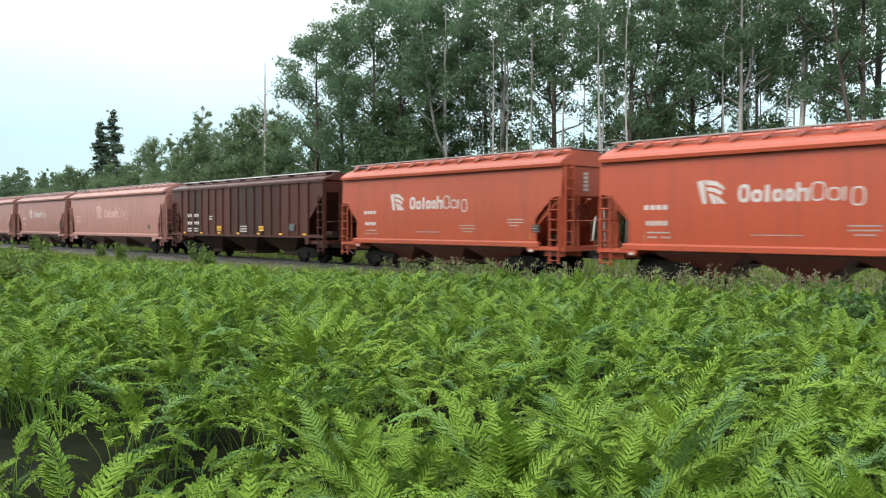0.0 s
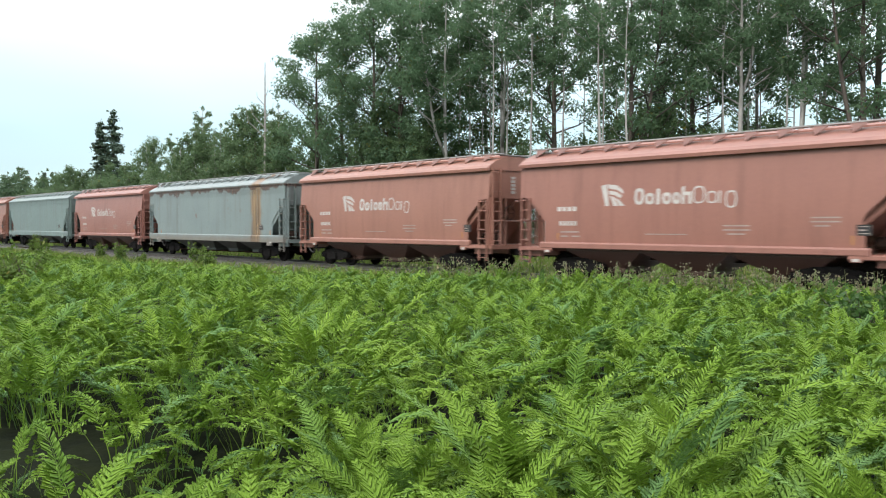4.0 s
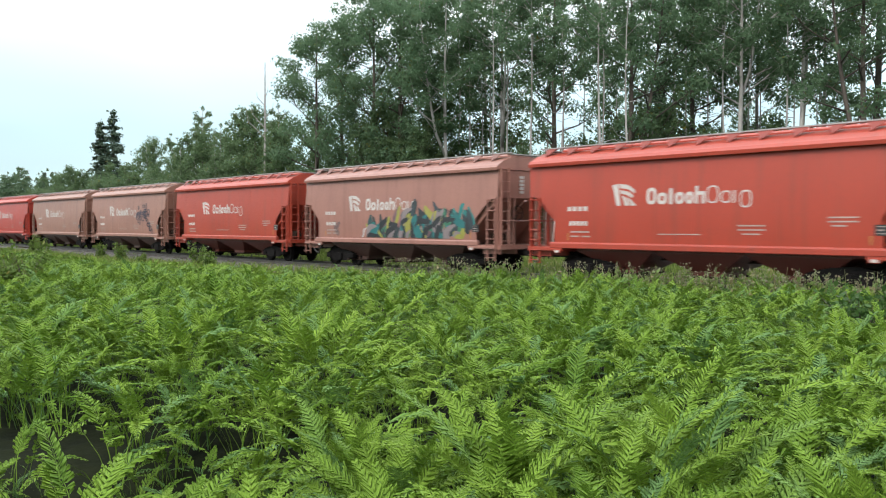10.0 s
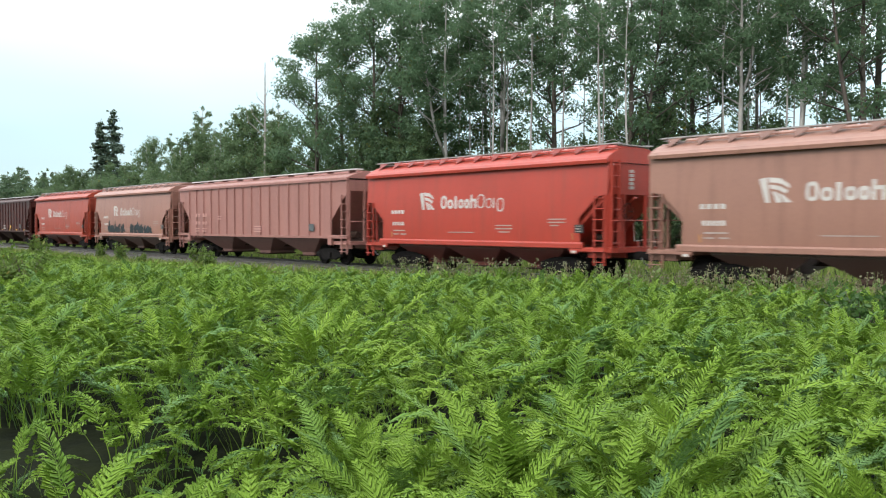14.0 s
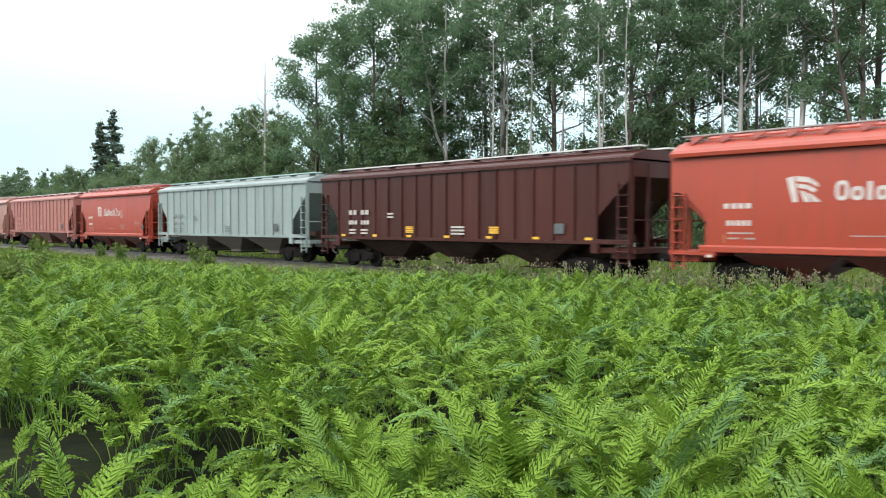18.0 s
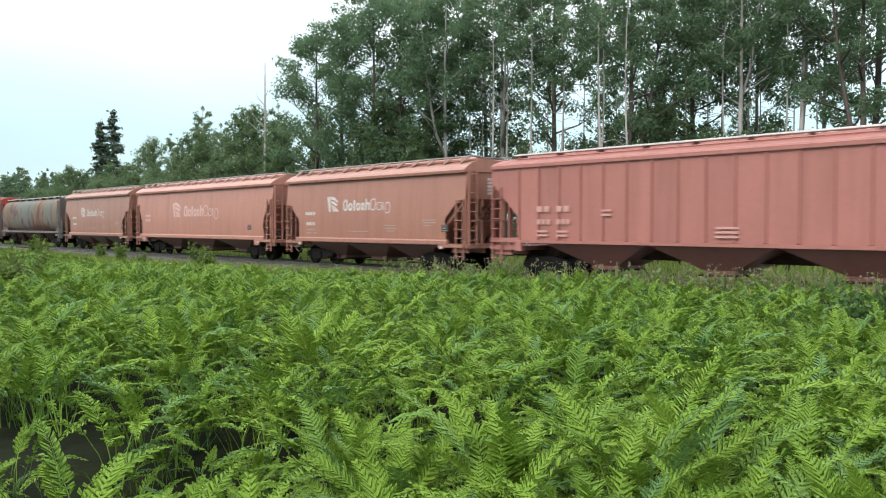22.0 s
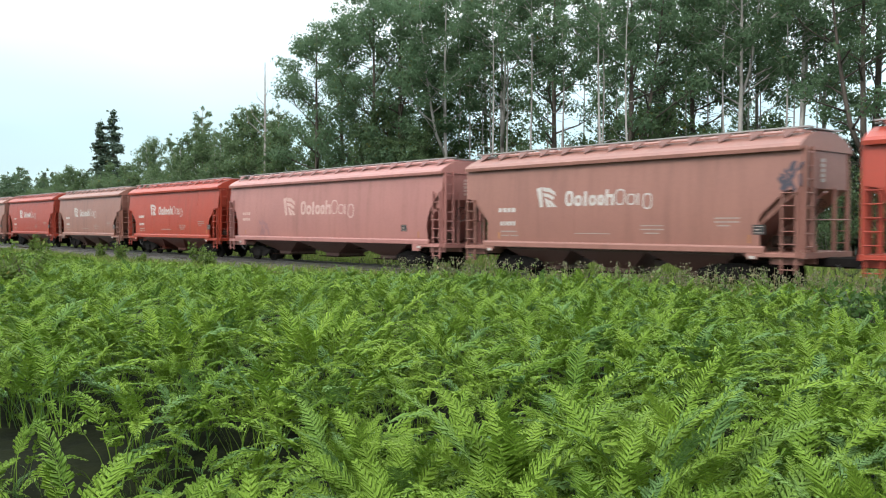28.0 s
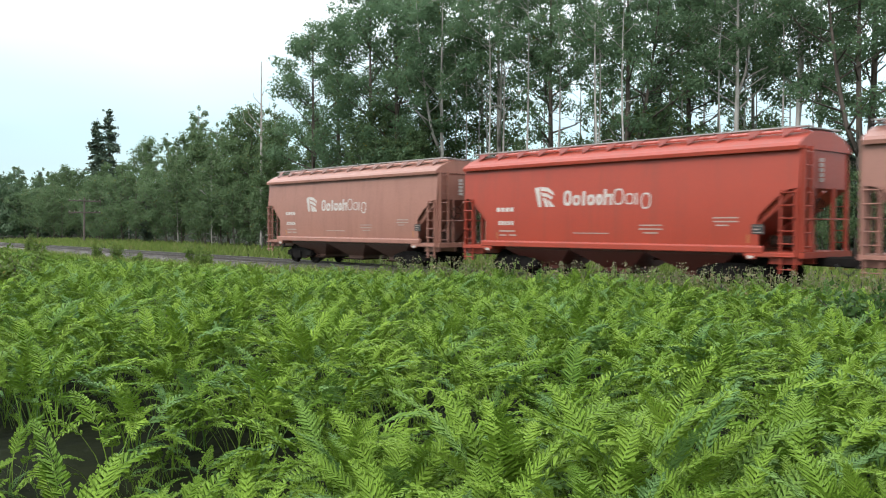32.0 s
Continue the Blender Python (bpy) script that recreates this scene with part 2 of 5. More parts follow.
WEED = leaf_material("weed_stalks", (0.07, 0.12, 0.03), (0.15, 0.21, 0.06), dry=(0.25, 0.2, 0.12), dry_amount=0.3, trans=0.3)
SEED = leaf_material("pale_seed_heads", (0.12, 0.13, 0.07), (0.21, 0.20, 0.13), dry=(0.20, 0.13, 0.10), dry_amount=0.3, trans=0.3)
for dull in (SOIL, UNDER, STEEL_DARK, BALLAST, TIE):
    dull.node_tree.nodes["Principled BSDF"].inputs["Specular IOR Level"].default_value = 0.1


# ---- mesh helpers ----
class Geo:
    """Collects vertices and faces for one mesh."""

    def __init__(self):
        self.v, self.f, self.n = [], [], 0

    def add(self, verts, faces):
        o = self.n
        self.v.extend(verts)
        self.f.extend([tuple(i + o for i in f) for f in faces])
        self.n += len(verts)
        return self

    def box(self, x0, x1, y0, y1, z0, z1, c=0.0):
        """A box; c bevels its edges along x."""
        if c <= 0:
            return self.add([(x, y, z) for x in (x0, x1) for y in (y0, y1) for z in (z0, z1)],
                            [(0, 1, 3, 2), (4, 6, 7, 5), (0, 4, 5, 1), (2, 3, 7, 6), (0, 2, 6, 4), (1, 5, 7, 3)])
        ring = [(y0 + c, z0), (y1 - c, z0), (y1, z0 + c), (y1, z1 - c), (y1 - c, z1), (y0 + c, z1), (y0, z1 - c), (y0, z0 + c)]
        return self.along_x(ring, x0, x1)

    def along_x(self, ring, x0, x1):
        """A closed outline in y, z (counter-clockwise seen from +x) drawn out along x."""
        k = len(ring)
        v = [(x0, y, z) for y, z in ring] + [(x1, y, z) for y, z in ring]
        f = [(i, (i + 1) % k, (i + 1) % k + k, i + k) for i in range(k)]
        return self.add(v, f + [tuple(range(k - 1, -1, -1)), tuple(range(k, 2 * k))])

    def along_y(self, ring, y0, y1):
        """A closed outline in x, z drawn out along y."""
        k = len(ring)
        v = [(x, y0, z) for x, z in ring] + [(x, y1, z) for x, z in ring]
        f = [(i, (i + 1) % k, (i + 1) % k + k, i + k) for i in range(k)]
        return self.add(v, f + [tuple(range(k - 1, -1, -1)), tuple(range(k, 2 * k))])

    def tube(self, points, radii, sides=6):
        pts = [Vector(p) for p in points]
        v, f = [], []
        for i, p in enumerate(pts):
            d = (pts[min(i + 1, len(pts) - 1)] - pts[max(i - 1, 0)]).normalized()
            a = d.cross(Vector((0.31, 0.87, 0.13))).normalized()
            b = d.cross(a)
            for s in range(sides):
                w = 2 * math.pi * s / sides
                v.append(tuple(p + (a * math.cos(w) + b * math.sin(w)) * radii[i]))
        for i in range(len(pts) - 1):
            for s in range(sides):
                q = (s + 1) % sides
                f.append((i * sides + s, i * sides + q, (i + 1) * sides + q, (i + 1) * sides + s))
        f.append(tuple(range(sides - 1, -1, -1)))
        f.append(tuple(range(len(v) - sides, len(v))))
        return self.add(v, f)

    def lathe_y(self, profile, cx, cz, sides=20):
        """Rings (y, r) about an axis along y through (cx, cz)."""
        v = []
        for y, r in profile:
            v += [(cx + r * math.cos(2 * math.pi * s / sides), y, cz + r * math.sin(2 * math.pi * s / sides)) for s in range(sides)]
        f = []
        for i in range(len(profile) - 1):
            for s in range(sides):
                q = (s + 1) % sides
                f.append((i * sides + s, (i + 1) * sides + s, (i + 1) * sides + q, i * sides + q))
        f.append(tuple(range(sides)))
        f.append(tuple(range(len(v) - 1, len(v) - sides - 1, -1)))
        return self.add(v, f)

    def mesh(self, name, smooth=False):
        me = bpy.data.meshes.new(name)
        me.from_pydata(self.v, [], self.f)
        bm = bmesh.new()
        bm.from_mesh(me)
        bmesh.ops.recalc_face_normals(bm, faces=bm.faces)
        bm.to_mesh(me)
        bm.free()
        if smooth:
            me.shade_smooth()
        return me


def part(name, geo, material, parent, label="", smooth=False):
    """Links a Geo, or a ready mesh, as one mesh object under a thing or part."""
    me = geo.mesh(name, smooth) if isinstance(geo, Geo) else geo
    ob = new(name, me)
    if not me.materials:
        me.materials.append(material)
    ob.parent = parent
    if label:
        tagged(ob, label)
    return ob


def quick_mesh(name, verts, faces, material):
    """A mesh from numpy arrays: verts (n, 3) and faces (m, 3) or (m, 4)."""
    me = bpy.data.meshes.new(name)
    k = faces.shape[1]
    me.vertices.add(len(verts))
    me.vertices.foreach_set("co", np.ascontiguousarray(verts, dtype=np.float32).ravel())
    me.loops.add(faces.size)
    me.loops.foreach_set("vertex_index", np.ascontiguousarray(faces, dtype=np.int32).ravel())
    me.polygons.add(len(faces))
    me.polygons.foreach_set("loop_start", np.arange(0, faces.size, k, dtype=np.int32))
    me.update(calc_edges=True)
    me.materials.append(material)
    return me


def thing(name, label, category, group=""):
    return tagged(new(name), label, category, group)


# ---- ground and track ----
TRACK_Y = 24.05


def smooth(v, a, b):
    u = np.clip((v - a) / (b - a), 0.0, 1.0)
    return u * u * (3 - 2 * u)


def ground_z(x, y):
    x, y = np.asarray(x, float), np.asarray(y, float)
    z = 0.16 - 0.20 * smooth(y, 3, 16) - 0.42 * smooth(-x, 10, 48) * smooth(y, 4, 15)
    z = z - 0.55 * np.exp(-((x + 4.9) ** 2 + (y - 1.25) ** 2) / 2.2)
    z = z + (-0.62 - z) * smooth(y, 18.3, 20.6)
    z = z + (-0.34 + 0.62) * smooth(y, 27.0, 30.0)
    z = z + 0.05 * np.sin(x * 0.9 + 1.3 * np.sin(y * 0.7)) * np.cos(y * 1.1) * (1 - smooth(np.abs(y - TRACK_Y), 9, 4))
    return z


def build_ground():
    near = np.arange(-90, 60.1, 0.75)
    far_l, far_r = -90 - np.geomspace(4, 3900, 30)[::-1], 60 + np.geomspace(4, 3900, 30)
    xs = np.concatenate([far_l, near, far_r])
    ys = np.concatenate([-12 - np.geomspace(4, 3900, 24)[::-1], np.arange(-12, 60.1, 0.75), 60 + np.geomspace(4, 3900, 24)])
    gx, gy = np.meshgrid(xs, ys, indexing="ij")
    v = np.stack([gx, gy, ground_z(gx, gy)], -1).reshape(-1, 3)
    i, j = np.meshgrid(np.arange(len(xs) - 1), np.arange(len(ys) - 1), indexing="ij")
    a = (i * len(ys) + j).ravel()
    f = np.stack([a, a + len(ys), a + len(ys) + 1, a + 1], 1)
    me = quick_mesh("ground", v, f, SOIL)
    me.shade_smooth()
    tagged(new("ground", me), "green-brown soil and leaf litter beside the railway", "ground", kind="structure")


def build_track():
    rng = np.random.default_rng(5)
    bed = np.array([(-3.9, -0.78), (-3.3, -0.62), (-2.5, -0.36), (-1.75, -0.19), (-0.9, -0.2), (0, -0.21), (0.9, -0.2), (1.75, -0.19), (2.5, -0.36), (3.3, -0.6), (3.9, -0.75)])
    xs = np.concatenate([np.arange(-660, -80, 6.0), np.arange(-80, 40, 0.25), np.arange(40, 661, 6.0)])
    v = np.zeros((len(xs), len(bed), 3))
    v[:, :, 0] = xs[:, None]
    v[:, :, 1] = TRACK_Y + bed[:, 0]
    v[:, :, 2] = bed[:, 1]
    v[:, 1:-1, 1] += rng.normal(0, 0.07, (len(xs), len(bed) - 2))
    v[:, 1:-1, 2] += rng.normal(0, 0.025, (len(xs), len(bed) - 2))
    i, j = np.meshgrid(np.arange(len(xs) - 1), np.arange(len(bed) - 1), indexing="ij")
    a = (i * len(bed) + j).ravel()
    f = np.stack([a, a + len(bed), a + len(bed) + 1, a + 1], 1)
    tagged(new("ballast_bed", quick_mesh("ballast_bed", v.reshape(-1, 3), f, BALLAST)), "grey crushed-stone ballast bed under the track", "ballast", kind="structure")
    # loose stones on the shoulder
    n = 9000
    c = np.stack([rng.uniform(-75, 30, n), TRACK_Y - rng.uniform(1.5, 3.6, n), np.zeros(n)], 1)
    c[:, 2] = np.interp(c[:, 1] - TRACK_Y, bed[:6, 0], bed[:6, 1]) + 0.02
    octa = np.array([(1, 0, 0), (-1, 0, 0), (0, 1, 0), (0, -1, 0), (0, 0, 1), (0, 0, -1)], float)
    tri = np.array([(0, 2, 4), (2, 1, 4), (1, 3, 4), (3, 0, 4), (2, 0, 5), (1, 2, 5), (3, 1, 5), (0, 3, 5)])
    v = c[:, None, :] + octa[None] * rng.uniform(0.025, 0.07, (n, 6, 1)) + rng.normal(0, 0.008, (n, 6, 3))
    f = (np.arange(n)[:, None, None] * 6 + tri[None]).reshape(-1, 3)
    tagged(new("ballast_stones", quick_mesh("ballast_stones", v.reshape(-1, 3), f, BALLAST)), "loose grey broken stones on the ballast shoulder", "ballast", kind="stuff")
    track = thing("railway_track", "single railway track with dark rails on timber ties", "railway track")
    tagged(track, kind="structure")
    for side in (-1, 1):
        y = TRACK_Y + side * 0.755
        g = Geo()
        prof = [(-0.07, -0.175), (0.07, -0.175), (0.07, -0.16), (0.012, -0.14), (0.012, -0.045), (0.036, -0.03), (0.036, -0.005), (0.028, 0.0), (-0.028, 0.0), (-0.036, -0.005), (-0.036, -0.03), (-0.012, -0.045), (-0.012, -0.14), (-0.07, -0.16)]
        g.along_x([(y + a, b) for a, b in prof], -660, 660)
        part("rail", g, RAIL_TOP, track, "worn dark steel rail")
    tie = Geo().box(-0.115, 0.115, -1.3, 1.3, -0.36, -0.175, 0.01)
    tie_mesh = tie.mesh("tie")
    rest = []
    for k in range(-1240, 1241):
        x = k * 0.53
        if -78 < x < 38:
            ob = part("tie", tie_mesh, TIE, track)
            ob.location = (x + rng.normal(0, 0.015), TRACK_Y + rng.normal(0, 0.03), 0)
        else:
            rest.append(x)
    g = Geo()
    for x in rest:
        g.box(x - 0.115, x + 0.115, TRACK_Y - 1.3, TRACK_Y + 1.3, -0.36, -0.175)
    me = bpy.data.meshes.new("far_ties")
    me.from_pydata(g.v, [], g.f)
    tagged(part("far_ties", me, TIE, track), kind="stuff")


build_ground()
build_track()

# ---- hopper wagons ----
# colours of the paint, linear
FRESH, RED, FADED = (0.315, 0.058, 0.027), (0.298, 0.045, 0.026), (0.262, 0.125, 0.093)
PINK, PINK_RIB, MAROON, MAROON_DARK = (0.318, 0.148, 0.122), (0.290, 0.134, 0.114), (0.041, 0.0090, 0.0068), (0.050, 0.0145, 0.0118)
GREY, GREY_PALE, GREY_OLD = (0.150, 0.180, 0.190), (0.212, 0.268, 0.254), (0.105, 0.11, 0.105)
BODY_GAP = 1.27
WHEEL_R = 0.457


def mirrored_cut(cut, half, top, bottom):
    """The outline of a wagon's side in x, z: straight top, both lower corners cut away."""
    left = [(-half + a, b) for a, b in cut]
    right = [(half - a, b) for a, b in reversed(cut)]
    return [(-half, top)] + left + [(left[-1][0], bottom), (right[0][0], bottom)] + right + [(half, top)]


def wheelset_mesh():
    g = Geo()
    for s in (-1, 1):
        prof = [(0.66, 0.08), (0.66, 0.15), (0.675, 0.32), (0.655, 0.40), (0.655, 0.485), (0.69, 0.48), (0.705, WHEEL_R), (0.79, WHEEL_R - 0.008), (0.795, 0.39), (0.74, 0.33), (0.735, 0.16), (0.78, 0.12), (0.78, 0.08)]
        g.lathe_y([(s * a, b) for a, b in prof], 0, 0, 16)
    g.lathe_y([(-1.05, 0.07), (-0.9, 0.085), (0.9, 0.085), (1.05, 0.07)], 0, 0, 12)
    # bearing cap bolts show the turning
    for s in (-1, 1):
        for k in range(3):
            w = 2 * math.pi * k / 3
            g.box(0.055 * math.cos(w) - 0.015, 0.055 * math.cos(w) + 0.015, s * 1.06 - 0.02, s * 1.06 + 0.02, 0.055 * math.sin(w) - 0.015, 0.055 * math.sin(w) + 0.015)
    return g.mesh("wheelset")


SHARED = {}


def share(name, make):
    if name not in SHARED:
        SHARED[name] = make()
    return SHARED[name]


def side_frame_mesh():
    ring = [(-1.12, 0.58), (-1.12, 0.40), (-0.72, 0.36), (-0.5, 0.24), (0.5, 0.24), (0.72, 0.36), (1.12, 0.40), (1.12, 0.58), (0.85, 0.66), (0.35, 0.78), (-0.35, 0.78), (-0.85, 0.66)]
    return Geo().along_y(ring, -0.07, 0.07).box(-1.06, -0.72, -0.12, 0.12, 0.36, 0.56, 0.03).box(0.72, 1.06, -0.12, 0.12, 0.36, 0.56, 0.03).mesh("side_frame")


def springs_mesh():
    """A nest of coils: one corrugated block."""
    prof = [(-0.2, 0.28)]
    for k in range(6):
        prof += [(-0.22, 0.29 + k * 0.055), (-0.17, 0.315 + k * 0.055)]
    ring = prof + [(-a, b) for a, b in reversed(prof)]
    return Geo().along_y(ring, -0.15, -0.07).mesh("springs")


def add_bogie(car, x):
    bogie = part("bogie", share("bolster", lambda: Geo().box(-0.2, 0.2, -1.05, 1.05, 0.48, 0.72, 0.04).lathe_y([(-0.2, 0.18), (0.2, 0.18)], 0, 0.78, 12).mesh("bolster")), STEEL_DARK, car, "grimy black cast-steel bogie")
    bogie.location = (x, 0, 0)
    for s in (-1, 1):
        ob = part("side_frame", share("side_frame", side_frame_mesh), STEEL_DARK, bogie)
        ob.location = (0, s * 1.0, 0)
        ob = part("spring_nest", share("springs", springs_mesh), STEEL_DARK, bogie)
        ob.location = (0, s * 1.0 + (0 if s < 0 else 0.22), 0)
        ob = part("wheelset", share("wheelset", wheelset_mesh), STEEL_DARK, bogie)
        ob.matrix_parent_inverse = Matrix.Translation((s * 0.89, 0, WHEEL_R))
        WHEELS.append(ob)
    return bogie


WHEELS = []


def add_ladder(car, x0, x1, y, z0, z1, rungs, post_to=None, mat=None):
    """A ladder in a plane of constant y, with its two stiles and each rung."""
    mat = mat or PAINT
    lad = part("ladder", Geo().box(x0, x0 + 0.05, y - 0.03, y + 0.03, z0, z1), mat, car)
    part("stile", Geo().box(x1 - 0.05, x1, y - 0.03, y + 0.03, z0, post_to or z1), mat, lad)
    mesh = share(("rung", round(x1 - x0, 3), mat.name), lambda: Geo().tube([(0, 0, 0), (0, -0.05, 0), (x1 - x0, -0.05, 0), (x1 - x0, 0, 0)], [0.016] * 4, 5).mesh("rung"))
    for k in range(rungs):
        ob = part("rung", mesh, mat, lad)
        ob.location = (x0, y - 0.02, z0 + 0.12 + (z1 - z0 - 0.2) * k / (rungs - 1))
    return lad


def bars(car, name, boxes, mat, label="", y=None):
    """Flat painted marks on the near side: rows of x0, x1, z0, z1."""
    g = Geo()
    y = -1.567 if y is None else y
    for x0, x1, z0, z1 in boxes:
        g.box(x0, x1, y, y + 0.006, z0, z1)
    return part(name, g, mat, car, label)


def chop(x0, x1, n, z0, z1, gap=0.3):
    """A run of n short bars standing for a word or number."""
    w = (x1 - x0) / (n - gap)
    return [(x0 + w * k, x0 + w * (k + 1 - gap), z0, z1) for k in range(n)]


def ring_mark(g, x0, x1, z0, z1, w, y):
    """A rounded hoop, flat on the side."""
    cx, cz, rx, rz = (x0 + x1) / 2, (z0 + z1) / 2, (x1 - x0) / 2, (z1 - z0) / 2
    k = 14
    outer, inner = [], []
    for s in range(k):
        a = 2 * math.pi * s / k
        c, d = math.cos(a), math.sin(a)
        outer.append((cx + rx * math.copysign(abs(c) ** 0.7, c), y, cz + rz * math.copysign(abs(d) ** 0.7, d)))
        inner.append((cx + (rx - w) * math.copysign(abs(c) ** 0.7, c), y, cz + (rz - w) * math.copysign(abs(d) ** 0.7, d)))
    g.add(outer + inner, [(s, (s + 1) % k, (s + 1) % k + k, s + k) for s in range(k)])


def add_wordmark(car, x, z, mat, length=3.9, y=-1.568):
    """An emblem of slanting bands and a row of plain shapes, six heavy and four light; no letters."""
    u = length / 3.9
    g = Geo()
    bands = [[(0.0, 0.66), (0.22, 0.70), (0.34, 0.0), (0.20, 0.0)], [(0.26, 0.70), (0.60, 0.66), (0.86, 0.50), (0.90, 0.38), (0.62, 0.52), (0.30, 0.56)],
             [(0.31, 0.50), (0.60, 0.45), (0.84, 0.33), (0.78, 0.24), (0.58, 0.34), (0.34, 0.38)], [(0.38, 0.32), (0.52, 0.28), (0.70, 0.0), (0.52, 0.0)], [(0.56, 0.26), (0.72, 0.20), (0.96, 0.0), (0.76, 0.0)]]
    for b in bands:
        k = len(b)
        g.add([(x + a * u, y, z + c * u) for a, c in b] + [(x + a * u, y + 0.008, z + c * u) for a, c in b],
              [tuple(range(k)), tuple(range(2 * k - 1, k - 1, -1))] + [(i, i + k, (i + 1) % k + k, (i + 1) % k) for i in range(k)])
    part("emblem", g, mat, car)
    p = x + 1.33 * u
    base, xh, cap = z + 0.02, 0.36 * u, 0.52 * u
    w = 0.10 * u
    for width, hi, hoop in [(0.40, cap, 1), (0.38, xh, 1), (0.24, cap, 0), (0.36, xh, 1), (0.32, xh, 1), (0.38, cap, 2)]:
        x1 = p + width * u - 0.05
        g = Geo()
        if hoop == 1:
            ring_mark(g, p, x1, base, base + hi, w, y)
        elif hoop == 0:
            g.box(p + 0.03, p + 0.03 + w * 1.2, y, y + 0.005, base, base + hi * 0.92)
        else:
            g.along_y([(p, base), (p + w, base), (p + w, base + xh - w), (x1 - w, base + xh - w), (x1 - w, base), (x1, base), (x1, base + xh), (p + w, base + xh), (p + w, base + hi), (p, base + hi)], y, y + 0.005)
        part("heavy_word_shape", g, mat, car)
        p += width * u
    w = 0.045 * u
    for width, lo, hi in [(0.46, 0, cap), (0.40, 0, xh), (0.20, 0, 0), (0.42, -0.14 * u, xh)]:
        x1 = p + width * u - 0.06
        g = Geo()
        if hi == 0:
            g.box(p, p + w * 1.3, y, y + 0.005, base, base + xh)
        else:
            ring_mark(g, p, x1, base + lo, base + hi, w, y)
        part("light_word_shape", g, mat, car)
        p += width * u


def add_under(car, half, truck_in, reach=0.0):
    """Bogies, couplers, end platforms, brake gear."""
    for s in (-1, 1):
        add_bogie(car, s * (half - truck_in))
        tip = half + reach
        g = Geo().box(min(s * (half - 0.3), s * (tip + 0.45)), max(s * (half - 0.3), s * (tip + 0.45)), -0.16, 0.16, 0.72, 1.0, 0.04)
        g.box(min(s * (tip + 0.4), s * (tip + 0.635)), max(s * (tip + 0.4), s * (tip + 0.635)), -0.22, 0.10, 0.70, 1.02, 0.05)
        part("coupler", g, STEEL_DARK, car)
        g = Geo().box(min(s * (half - 1.5), s * (half + 0.12)), max(s * (half - 1.5), s * (half + 0.12)), -1.5, 1.5, 0.98, 1.14)
        for y in (-1.35, -0.5, 0.5, 1.35):
            g.box(min(s * (half - 0.9), s * (half - 0.02)), max(s * (half - 0.9), s * (half - 0.02)), y - 0.05, y + 0.05, 0.80, 0.98)
        part("end_platform", g, PAINT, car)
        hose = [(s * (tip + 0.3), -0.35, 0.8), (s * (tip + 0.45), -0.35, 0.62), (s * (tip + 0.62), -0.3, 0.5)]
        part("air_hose", Geo().tube(hose, [0.025] * 3, 6), BLACK, car)
    part("centre_sill", Geo().box(-half + 0.2, half - 0.2, -0.2, 0.2, 0.74, 1.08), UNDER, car)
    part("brake_cylinder", Geo().tube([(half - 1.3, -0.5, 1.42), (half - 0.7, -0.5, 1.42)], [0.17, 0.17], 10), UNDER, car)
    part("air_reservoir", Geo().tube([(-half + 0.6, 0.4, 1.42), (-half + 1.4, 0.4, 1.42)], [0.2, 0.2], 10), UNDER, car)
    # brake wheel on the end
    g = Geo()
    cx, cz = half + 0.10, 2.35
    pts = [(cx, -0.55 + 0.27 * math.cos(a), cz + 0.27 * math.sin(a)) for a in np.linspace(0, 2 * math.pi, 17)]
    g.tube(pts, [0.018] * 17, 5)
    for a in (0, 2.09, 4.19):
        g.tube([(cx, -0.55, cz), (cx, -0.55 + 0.27 * math.cos(a), cz + 0.27 * math.sin(a))], [0.014, 0.014], 5)
    part("brake_wheel", g, STEEL_DARK, car)


def add_bays(car, xs, top_w, top_z, bot_z, mat, halfwidth=1.35, knee=0.84):
    for x in xs:
        g = Geo()
        ring = lambda w, d, z: [(x - w, -d, z), (x + w, -d, z), (x + w, d, z), (x - w, d, z)]
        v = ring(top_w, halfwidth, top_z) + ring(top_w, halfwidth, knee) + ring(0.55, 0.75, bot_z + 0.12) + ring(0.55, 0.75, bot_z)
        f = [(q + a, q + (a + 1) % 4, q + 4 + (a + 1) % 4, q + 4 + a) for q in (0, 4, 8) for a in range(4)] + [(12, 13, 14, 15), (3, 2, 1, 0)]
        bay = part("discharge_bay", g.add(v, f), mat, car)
        part("outlet_gate", Geo().box(x - 0.55, x + 0.55, -0.85, 0.85, bot_z - 0.07, bot_z - 0.005, 0.02).box(x - 0.5, x - 0.4, -1.2, -0.85, bot_z - 0.05, bot_z), UNDER, bay)


def end_posts(car, half, z_top, mat):
    for s in (-1, 1):
        for y in (-1.48, -0.62, 0.62, 1.48):
            part("end_post", Geo().box(min(s * (half - 0.09), s * half), max(s * (half - 0.09), s * half), y - 0.045, y + 0.045, 1.0, z_top), mat, car)
        part("end_rail", Geo().tube([(s * (half + 0.05), -1.45, 2.05), (s * (half + 0.05), 1.45, 2.05)], [0.02, 0.02], 5), mat, car)


BULGE = 0.13


def side_in(z, bulge=BULGE):
    """How far the rounded side lies inside its widest line at a height."""
    return bulge * ((z - 2.15) / 1.85) ** 2


